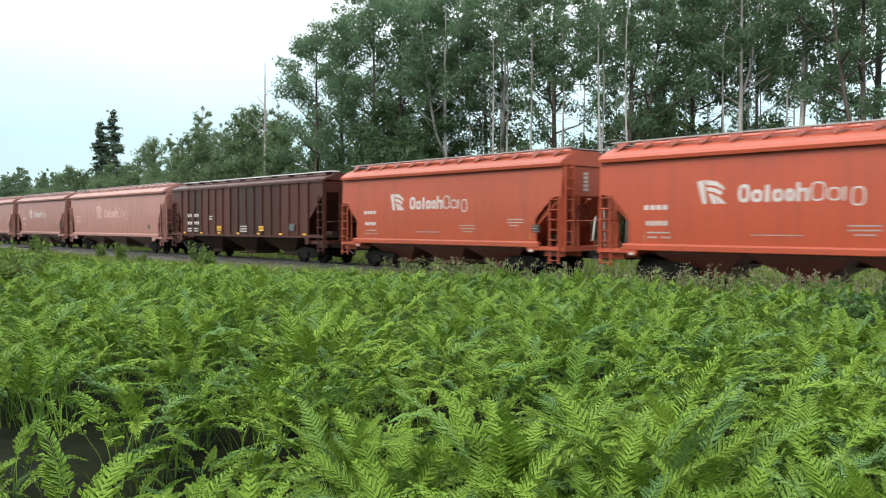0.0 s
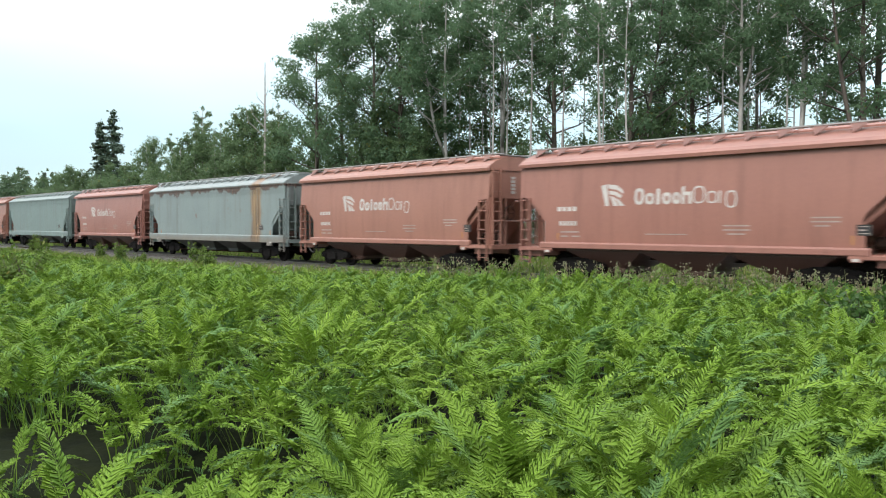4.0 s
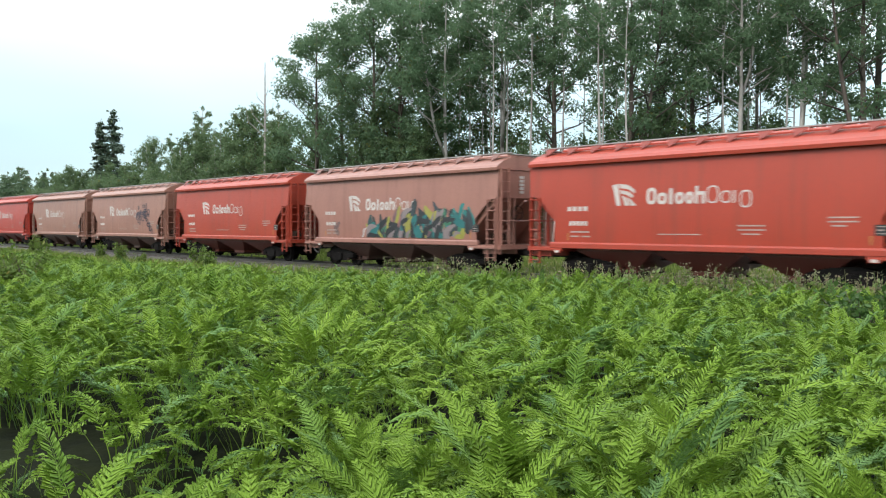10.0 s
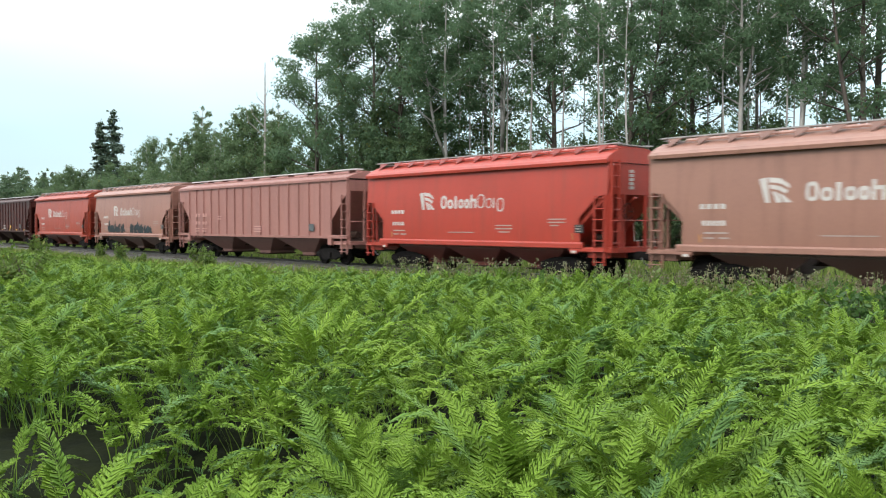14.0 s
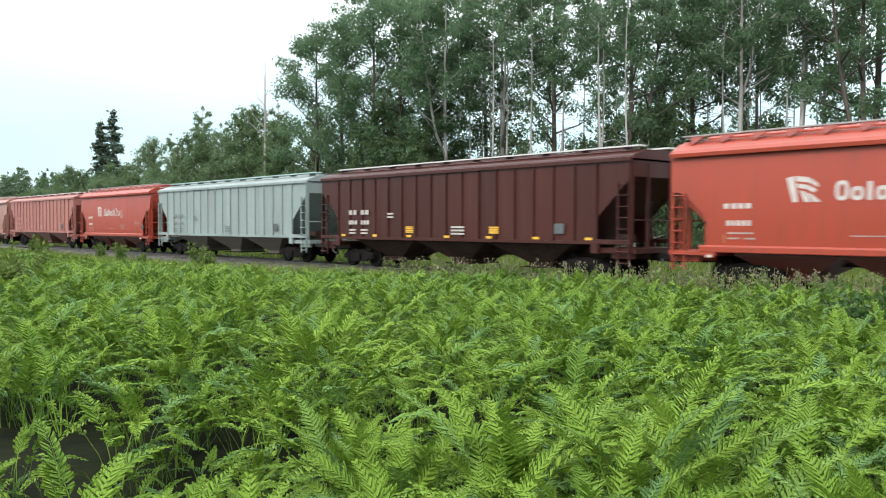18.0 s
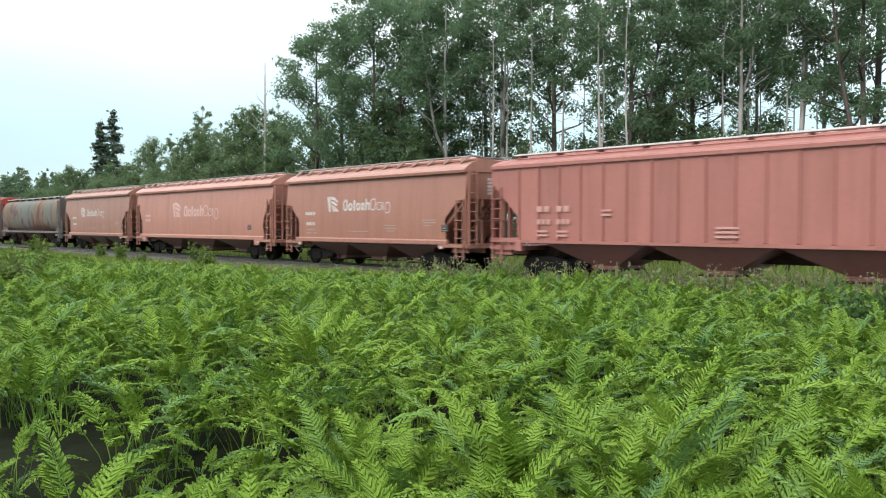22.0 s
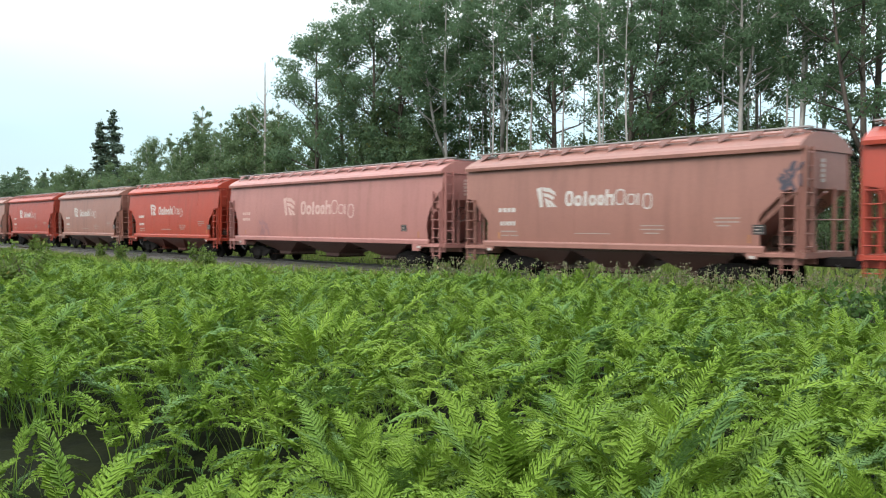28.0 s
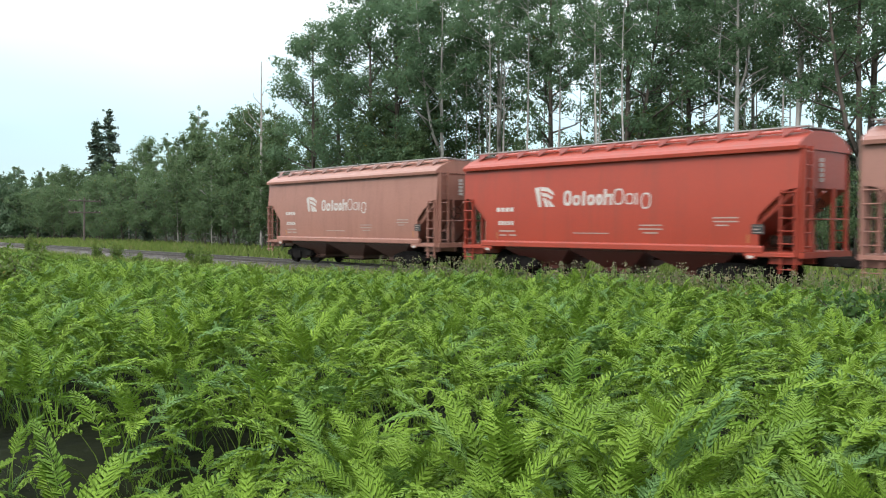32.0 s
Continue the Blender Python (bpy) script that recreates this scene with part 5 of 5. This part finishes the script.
    # low growth along the wood's edge
    for k in range(60):
        x = -150 + 140 * (k + rng.random()) / 60
        y = (37.0 if x > -60 else 36.0 + (-60 - x) * 0.05) + rng.uniform(-0.8, 3.0) + (6 if x > -38 else 0)
        plant_tree("sapling", UNDERWOOD[rng.integers(4)], x, y, "leafy young sapling at the foot of the wood", "sapling", "saplings at the wood's edge", rng.uniform(0.6, 1.35) * (0.92 if x > -47 else 1.0), rng.uniform(0, 6.28))
    # dead tree
    g = Geo()
    g.tube([(0, 0, 0), (0.1, 0, 8), (0.0, 0.1, 12.5), (0.05, 0.1, 15.9)], [0.13, 0.10, 0.07, 0.03], 6)
    for z0, dx, dz in ((9.6, -1.5, 2.4), (10.4, -1.1, 2.0), (11.2, 0.8, 1.3), (12.3, -0.6, 1.1), (10.0, 0.9, 1.6), (12.9, 0.35, 0.9)):
        g.tube([(0.05, 0.05, z0), (dx * 0.72, dx * 0.6, z0 + dz * 0.6), (dx * 0.80, dx * 0.66, z0 + dz)], [0.04, 0.025, 0.01], 5)
    snag = thing("dead_tree", "bare bleached dead tree with a few thin branches", "dead tree")
    part("trunk", g, BARK_DEAD, snag)
    snag.location = (-64.0, 36.1, -0.4)
    # further woods, one mass
    v_all, f_all, off = [], [], 0
    spots = []
    for k in range(110):
        x = rng.uniform(-420, 60)
        y = rng.uniform(60, 92) if x > -150 else rng.uniform(52, 110)
        spots.append((x, y, rng.uniform(8.5, 12.5) if x < -60 else rng.uniform(4.0, 6.0)))
    # the wood that closes the view down the line
    for k in range(130):
        x = rng.uniform(-400, -140)
        y = rng.uniform(38, 62) + 0.055 * (-x - 150)
        spots.append((x, y, rng.uniform(0.84, 1.08) * min(15.2, 2.0 + 0.066 * (0.752 * -x + 0.659 * y))))
    for x, y, h in spots:
        c = 10
        r = np.linspace(1.0, 0.12 if rng.random() < 0.55 else 0.45, c) * rng.uniform(1.4, 2.2)
        centres = np.stack([x + rng.normal(0, 0.6, c), y + rng.normal(0, 0.6, c), np.linspace(0.16, 0.93, c) * h - 0.3], 1)
        v, f = clump_leaves(centres, r, 900, 0.46, rng)
        v_all.append(v), f_all.append(f + off)
        off += len(v)
    tagged(new("far_woods", quick_mesh("far_woods", np.concatenate(v_all), np.concatenate(f_all), LEAF_WOODS)), "mixed green woods far beyond the track", "woods", kind="stuff")


build_forest()


def build_pole():
    pole = thing("telegraph_pole", "old leaning wooden telegraph pole with two crossarms", "telegraph pole")
    part("pole", Geo().tube([(0, 0, 0), (0, 0, 5.35)], [0.13, 0.10], 9), POLE_WOOD, pole)
    for z in (3.65, 4.95):
        arm = part("crossarm", Geo().box(-1.75, 1.75, -0.17, -0.05, z - 0.07, z + 0.07, 0.01), POLE_WOOD, pole)
        for x in (-1.6, -1.1, -0.5, 0.5, 1.1, 1.6):
            part("insulator", Geo().tube([(x, -0.1, z + 0.05), (x, -0.1, z + 0.12), (x, -0.1, z + 0.2)], [0.02, 0.045, 0.03], 7), BARK_DEAD, arm)
    pole.location = (-99.5, 33.6, -0.4)
    pole.rotation_euler = (0, radians(1.0), radians(84))


build_pole()


# ---- ferns ----
def frond(rng, length, pairs, teeth, wide=0.15, bare=0.50):
    """One arching pinnate frond growing along +x and up, its pinnae close and slanting forwards; returns vertices and triangles."""
    v, f = [], []
    lean = rng.uniform(1.20, 1.50)
    curl = rng.uniform(0.20, 0.80)
    bow = rng.uniform(-0.07, 0.07)
    fold = rng.uniform(0.05, 0.35)

    def spine(t):
        a = lean - curl * t * t * 0.9
        return np.array([length * t * math.cos(a), bow * length * t * t + 0.02 * length * math.sin(4 * t), length * t * math.sin(a * (1 - 0.16 * t))])

    # the rachis, a thin ribbon that carries the pinnae
    steps = [0.0, bare * 0.6] + [bare + (1 - bare) * ((k + 0.5) / pairs) ** 0.92 for k in range(pairs)]
    for i, t in enumerate(steps):
        p, r_ = spine(t), 0.006 * (1.1 - t)
        v += [p + np.array([0, -r_, 0]), p + np.array([0, r_, 0])]
        if i:
            f += [(2 * i - 2, 2 * i - 1, 2 * i), (2 * i - 1, 2 * i + 1, 2 * i)]
    for k in range(pairs):
        u = (k + 0.5) / pairs
        t = steps[k + 2]
        w = length * wide * min(1.0, 0.35 + u * 2.6) * (1.03 - u) ** 0.62 * rng.uniform(0.68, 1.15)
        base = spine(t)
        tang = spine(min(1, t + 0.03)) - spine(max(0, t - 0.03))
        tang = tang / np.linalg.norm(tang)
        face = np.cross(tang, np.array([0.0, 1.0, 0.0]))
        face /= np.linalg.norm(face)
        for s in (-1, 1):
            root = 2 * (k + 2) + (1 if s > 0 else 0)
            w *= rng.uniform(0.85, 1.12)
            d = np.array([0.0, s * 0.84, 0.0]) + tang * (0.62 + 0.3 * u + rng.uniform(-0.28, 0.28)) - face * (fold + rng.uniform(-0.22, 0.22)) * 0.6
            d /= np.linalg.norm(d)
            hw = length * (1 - bare) / pairs * (0.80 if teeth else 0.85) * rng.uniform(0.8, 1.2)
            droop = face * (fold * 0.45 + rng.uniform(0.0, 0.15)) * w
            o = len(v)
            if teeth == 0:
                v += [base + d * w * 0.45 + tang * hw * 0.75, base + d * w + droop * 0.8, base + d * w * 0.40 - tang * hw * 0.75]
                f += [(root, o, o + 1), (root, o + 1, o + 2)]
                continue
            # a rib with a pointed lobe on either side of every step along it
            rib = [root]
            for i in range(1, teeth + 1):
                q = i / teeth
                rib.append(len(v))
                v.append(base + d * w * q + droop * q * q)
            for i in range(teeth):
                q = (i + 0.45) / teeth
                m = base + d * w * q + droop * q * q
                lw = hw * (1.05 - q) ** 0.55 * (0.85 if i == 0 else 1.0)
                for side in (-1, 1):
                    out = tang * side * lw - face * rng.uniform(-0.05, 0.12) * lw
                    v.append(m + out * 0.72 - d * w * 0.22 / teeth)
                    v.append(m + out + d * w * 0.62 / teeth)
                    f += [(rib[i], rib[i + 1], len(v) - 1), (rib[i], len(v) - 1, len(v) - 2)]
    return np.array(v), np.array(f)


def in_view(x, y, margin=0.06):
    a = radians(YAW)
    z = -x * math.cos(a) + y * math.sin(a)
    u = x * math.sin(a) + y * math.cos(a)
    half = math.tan(radians(HFOV / 2)) + margin
    return z, np.abs(u) < half * z + 0.7


def fern_height(x, y):
    """How tall the ferns grow over the field, in uneven humps and hollows."""
    x, y = np.asarray(x, float), np.asarray(y, float)
    n = np.sin(x * 0.8 + 0.6 * np.sin(y * 0.9)) * np.cos(y * 0.75 + 0.5 * np.sin(x * 0.6))
    m = np.sin(x * 2.3 + 1.4 * np.sin(y * 1.1 + 0.5)) * np.cos(y * 2.6 + 1.2 * np.sin(x * 1.7))
    return 1.0 + 0.10 * n + 0.19 * m


def turn_copy(v, ang, tilt, scale, at):
    """Turns about z after a tilt about y, scales and moves arrays of points: (k,) transforms of (n, 3) points."""
    c, s = np.cos(tilt)[:, None], np.sin(tilt)[:, None]
    x, y, z = v[None, :, 0], v[None, :, 1], v[None, :, 2]
    x1, z1 = x * c + z * s, z * c - x * s
    ca, sa_ = np.cos(ang)[:, None], np.sin(ang)[:, None]
    out = np.stack([x1 * ca - y * sa_, x1 * sa_ + y * ca, z1 + 0 * x1], -1)
    return out * scale[:, None, None] + at[:, None, :]


def grid_points(rng, x0, x1, y0, y1, step):
    gx, gy = np.meshgrid(np.arange(x0, x1, step), np.arange(y0, y1, step), indexing="ij")
    p = np.stack([gx.ravel(), gy.ravel()], 1)
    return p + rng.uniform(-0.5, 0.5, p.shape) * step


def scatter_fronds(name, rng, pts, per, shapes, length, label, material=FERN, sink=0.0, spread=0.50):
    verts, faces, off = [], [], 0
    z = ground_z(pts[:, 0], pts[:, 1])
    hs = fern_height(pts[:, 0], pts[:, 1])
    size_ = rng.choice([0.62, 0.86, 0.98, 1.08, 1.2], len(pts)) * rng.uniform(0.92, 1.08, len(pts))
    for k in range(per):
        which = rng.integers(0, len(shapes), len(pts))
        for i, (v, f) in enumerate(shapes):
            m = which == i
            c = int(m.sum())
            if not c:
                continue
            ang = rng.uniform(0, 2 * math.pi, c)
            # upright in the heart of each plant, spreading towards its skirt
            out = (k + 0.5) / per
            tilt = rng.normal(-0.04 + spread * out ** 1.3, 0.10, c)
            sc = length * hs[m] * size_[m] * rng.uniform(0.82, 1.10, c) * (1.04 - 0.12 * out)
            at = np.stack([pts[m, 0] + rng.normal(0, 0.05, c), pts[m, 1] + rng.normal(0, 0.05, c), z[m] - sink], 1)
            w = turn_copy(v, ang, tilt, sc, at)
            verts.append(w.reshape(-1, 3))
            faces.append((f[None] + (off + np.arange(c)[:, None, None] * len(v))).reshape(-1, 3))
            off += c * len(v)
    me = quick_mesh(name, np.concatenate(verts), np.concatenate(faces), material)
    tagged(new(name, me), label, "ferns", kind="stuff")


def build_ferns():
    rng = np.random.default_rng(9)
    near_shapes = [frond(rng, 1.0, 16, 4, 0.135) for _ in range(14)]
    mid_shapes = [frond(rng, 1.0, 12, 1, 0.135) for _ in range(12)]
    far_shapes = [frond(rng, 1.0, 8, 1, 0.145) for _ in range(10)]
    rough_shapes = [frond(rng, 1.0, 5, 1, 0.17) for _ in range(5)]
    low_shapes = [frond(rng, 1.0, 16, 0, 0.2, 0.12) for _ in range(5)]
    meshes = [quick_mesh("frond", v, f, FERN) for v, f in near_shapes]
    ca, sa_ = math.cos(radians(YAW)), math.sin(radians(YAW))
    pts = grid_points(rng, -12, 8, 0.5, 12, 0.40)
    z, ok = in_view(pts[:, 0], pts[:, 1])
    sel = pts[ok & (z > 1.7) & (z < 4.9 + rng.uniform(-0.8, 0.8, len(z)))]
    for x, y in sel:
        zz = -x * ca + y * sa_
        side_ = (x * sa_ + y * ca) / zz
        # a dark hollow in the ferns close by
        hollow = side_ < -0.40 and zz < 5.8
        if rng.random() < (0.86 if hollow else 0.05):
            continue
        rim = side_ < -0.24 and zz < 4.3
        if rim and not hollow and rng.random() < 0.5:
            continue
        plant = thing("fern", "lush bright-green fern with arching feathery fronds", "fern", "ferns of the near field")
        plant.location = (x, y, float(ground_z(x, y)))
        plant.rotation_euler = (0, 0, rng.uniform(0, 6.28))
        h = float(fern_height(x, y))
        big_ = rng.choice([0.62, 0.86, 0.98, 1.08, 1.16]) * (0.62 if hollow else 0.80 if rim else 1.0)
        n = int(rng.integers(12, 16))
        for k in range(n):
            fr = new("frond", meshes[rng.integers(len(meshes))])
            fr.parent = plant
            out = (k + 0.5) / n
            fr.rotation_euler = (rng.normal(0, 0.1), rng.normal(-0.04 + 0.50 * out ** 1.3, 0.10), k * 2.4 + rng.uniform(-0.35, 0.35))
            s = 0.86 * h * big_ * rng.uniform(0.82, 1.06) * (1.04 - 0.12 * out)
            fr.scale = (s, s, s)
    # one tall pale fern that stands free at the hollow's rim
    plant = thing("fern", "tall yellow-green fern standing free before a dark hollow", "fern", "ferns of the near field")
    plant.location = (-3.56, 1.09, float(ground_z(-3.56, 1.09)))
    for k in range(8):
        fr = new("frond", meshes[k % len(meshes)])
        fr.parent = plant
        fr.rotation_euler = (0, rng.normal(-0.02, 0.12), k * 0.785 + 0.2)
        fr.scale = (1.2, 1.2, 1.2) if k % 2 else (0.98, 0.98, 0.98)
    pts = grid_points(rng, -20, 12, 0, 17.3, 0.39)
    z, ok = in_view(pts[:, 0], pts[:, 1])
    side_ = (pts[:, 0] * sa_ + pts[:, 1] * ca) / np.maximum(z, 0.1)
    ok &= ~((side_ < -0.41) & (z < 6.8) & (rng.random(len(z)) < 0.86)) & (rng.random(len(z)) > 0.08)
    scatter_fronds("fern_bed", rng, pts[ok & (z >= 4.6 + rng.uniform(-0.8, 0.8, len(z))) & (z < 12.5 + rng.uniform(-2.5, 2.5, len(z)))], 11, mid_shapes, 0.77, "dense bed of bright-green ferns beside the railway")
    # short growth that fills the gaps between the near plants
    pts = grid_points(rng, -12, 8, 0.3, 12, 0.34)
    z, ok = in_view(pts[:, 0], pts[:, 1])
    scatter_fronds("fern_bed", rng, pts[ok & (z > 1.4) & (z < 6) & ((pts @ np.array([sa_, ca]) > -0.27 * z) | (z > 4.6) | (rng.random(len(z)) < 0.04))], 4, low_shapes, 0.45, "low green ferns filling the gaps between taller plants")
    pts = grid_points(rng, -85, 20, 0, 18.9, 0.42)
    z, ok = in_view(pts[:, 0], pts[:, 1])
    edge = 17.3 + 0.35 * np.sin(pts[:, 0] * 0.7) + 1.1 * smooth(pts[:, 0], -30, -12)
    m = ok & (pts[:, 1] < edge)
    scatter_fronds("fern_bed", rng, pts[m & (z >= 13 + rng.uniform(-3, 3, len(z))) & (z < 26)], 8, far_shapes, 0.71, "dense bed of bright-green ferns beside the railway")
    scatter_fronds("fern_bed", rng, pts[m & (z >= 26)], 3, rough_shapes, 0.74, "dense bed of bright-green ferns beside the railway")
    # the same growth around and behind the camera
    pts = grid_points(rng, -24, 24, -14, 17, 1.3)
    near = grid_points(rng, -7, 7, -7, 7, 0.55)
    pts = np.concatenate([pts[np.hypot(pts[:, 0], pts[:, 1]) > 7], near])
    z, ok = in_view(pts[:, 0], pts[:, 1])
    r = np.hypot(pts[:, 0], pts[:, 1])
    scatter_fronds("fern_bed", rng, pts[~ok & (r > 1.5)], 2, rough_shapes, 0.8, "bed of bright-green ferns around the clearing")


build_ferns()


# ---- grass, weeds and bushes along the line ----
def blades(name, rng, pts, per, height, width, label, material, category):
    n = len(pts) * per
    base = np.repeat(pts, per, 0) + rng.normal(0, 0.10, (n, 2))
    z = np.maximum(ground_z(base[:, 0], base[:, 1]), -0.6)
    a = rng.uniform(0, 6.28, n)
    h = height * rng.uniform(0.5, 1.25, n)
    lean = rng.normal(0, 0.28, (n, 2)) * h[:, None]
    wx, wy = np.cos(a) * width, np.sin(a) * width
    v = np.stack([np.stack([base[:, 0] - wx, base[:, 1] - wy, z], 1), np.stack([base[:, 0] + wx, base[:, 1] + wy, z], 1),
                  np.stack([base[:, 0] + lean[:, 0] * 0.4 + wx * 0.8, base[:, 1] + lean[:, 1] * 0.4 + wy * 0.8, z + h * 0.6], 1), np.stack([base[:, 0] + lean[:, 0], base[:, 1] + lean[:, 1], z + h], 1)], 1).reshape(-1, 3)
    me = quick_mesh(name, v, np.arange(4 * n).reshape(-1, 4), material)
    tagged(new(name, me), label, category, kind="stuff")


def build_lineside():
    rng = np.random.default_rng(21)
    pts = grid_points(rng, -120, -20, 27.6, 40, 0.55)
    blades("lineside_grass", rng, pts, 4, 0.55, 0.03, "light green rough grass beyond the track", GRASS, "grass")
    pts = grid_points(rng, -20, 25, 27.6, 46, 0.6)
    blades("lineside_grass", rng, pts, 4, 0.5, 0.03, "light green rough grass beyond the track", GRASS, "grass")
    pts = grid_points(rng, -80, 14, 17.4, 20.0, 0.36)
    blades("lineside_grass", rng, pts, 5, 0.55, 0.014, "light green rough grass at the ferns' edge", GRASS, "grass")
    # tall weeds with pale seed heads
    n = 1900
    x, y = rng.uniform(-24, 8, n), rng.uniform(18.0, 19.6, n)
    keep = rng.random(n) < 0.35 + 0.65 * smooth(x, -20, -6)
    x, y = x[keep], y[keep]
    g = Geo()
    pts, foliage = [], []
    for px, py in zip(x, y):
        z0 = float(ground_z(px, py))
        h = rng.uniform(0.5, 1.05)
        top = (px + rng.normal(0, 0.12), py + rng.normal(0, 0.12), z0 + h)
        g.tube([(px, py, z0), ((px + top[0]) / 2 + rng.normal(0, 0.03), (py + top[1]) / 2, z0 + h * 0.55), top], [0.007, 0.006, 0.004], 3)
        for k in range(9):
            u = rng.uniform(0.1, 0.85)
            foliage.append((px + (top[0] - px) * u + rng.normal(0, 0.06), py + (top[1] - py) * u + rng.normal(0, 0.06), z0 + h * u))
        for k in range(int(rng.integers(6, 13))):
            pts.append((top[0] + rng.normal(0, 0.05), top[1] + rng.normal(0, 0.05), top[2] - abs(rng.normal(0, 0.14))))
    me = bpy.data.meshes.new("weed_stalks")
    me.from_pydata(g.v, [], g.f)
    me.materials.append(WEED)
    tagged(new("weed_stalks", me), "thin green-brown weed stalks along the ballast", "weeds", kind="stuff")
    v, f = leaf_cards(np.array(foliage), 0.11, rng)
    tagged(new("weed_leaves", quick_mesh("weed_leaves", v, f, WEED)), "narrow grey-green leaves of the lineside weeds", "weeds", kind="stuff")
    v, f = leaf_cards(np.array(pts), 0.055, rng)
    tagged(new("weed_seed_heads", quick_mesh("weed_seed_heads", v, f, SEED)), "pale dry seed heads on tall weeds", "weeds", kind="stuff")
    # bushes beside the ballast: x, y, height, spread
    for bx, by, h, w in [(-39.2, 18.4, 1.45, 0.75), (-37.6, 18.3, 1.0, 0.5), (-52.3, 18.4, 1.35, 0.5), (-49.2, 18.5, 1.4, 0.55), (-46.0, 18.4, 0.8, 0.4), (-66.7, 18.5, 1.7, 0.6), (-64.3, 18.5, 1.5, 0.5), (-23.7, 6.4, 1.35, 0.95), (-22.6, 5.9, 1.15, 0.8), (-5.7, 13.7, 1.05, 0.8), (-4.9, 13.9, 1.0, 0.8)]:
        dark = bx > -10
        b = thing("shrub", "dark-green leafy shrub among the ferns" if dark else "small yellow-green shrub growing beside the ballast", "shrub", "" if dark else "lineside shrubs")
        g = Geo()
        pts = []
        for k in range(13):
            a, l = rng.uniform(0, 6.28), h * rng.uniform(0.6, 1.0)
            tip = np.array([math.cos(a) * w * rng.uniform(0.2, 1), math.sin(a) * w * rng.uniform(0.2, 1), l])
            part("stem", Geo().tube([(0, 0, 0), tip * np.array([0.4, 0.4, 0.55]), tip], [0.012, 0.008, 0.004], 4), BARK_DARK, b)
            u = rng.uniform(0.3, 1.02, (60, 1))
            pts.append(tip * u + rng.normal(0, 0.07, (60, 3)))
        v, f = leaf_cards(np.concatenate(pts), 0.10, rng)
        part("foliage", quick_mesh("foliage", v, f, LEAF_DARK if dark else LEAF_SHRUB), LEAF_SHRUB, b)
        b.location = (bx, by, float(ground_z(bx, by)) - 0.02)


build_lineside()


# ---- what moves ----
def train_way(t):
    """Metres that the train has run since the start."""
    return ((-4.31e-4 * t + 0.02027) * t + 15.8995) * t + 0.03 * max(0.0, t - 29.0) ** 2


def motions():
    times = [float(t) for t in range(0, 33, 2)]
    for car, half, rear in TRAIN:
        rows = []
        for t in times:
            x = REF_X - (rear - train_way(t)) + half
            rows.append((t, pose(x, TRACK_Y, 0)))
        walk(car, rows)
    # all wheelsets turn alike: one path, shared by the copies
    first = WHEELS[0]
    rows = []
    last = frame(32.0)
    for fr in range(1, last + 1, 1):
        t = (fr - 1) / FPS
        ang = math.degrees(train_way(t) / WHEEL_R)
        rows.append((t, pose(0, 0, 0, 0, ang, 0)))
    walk(first, rows)
    act, slot = first.animation_data.action, first.animation_data.action_slot
    for ob in bpy.data.objects:
        if ob.name.startswith("wheelset") and ob is not first:
            ob.rotation_mode = "QUATERNION"
            ad = ob.animation_data_create()
            ad.action = act
            ad.action_slot = slot


motions()
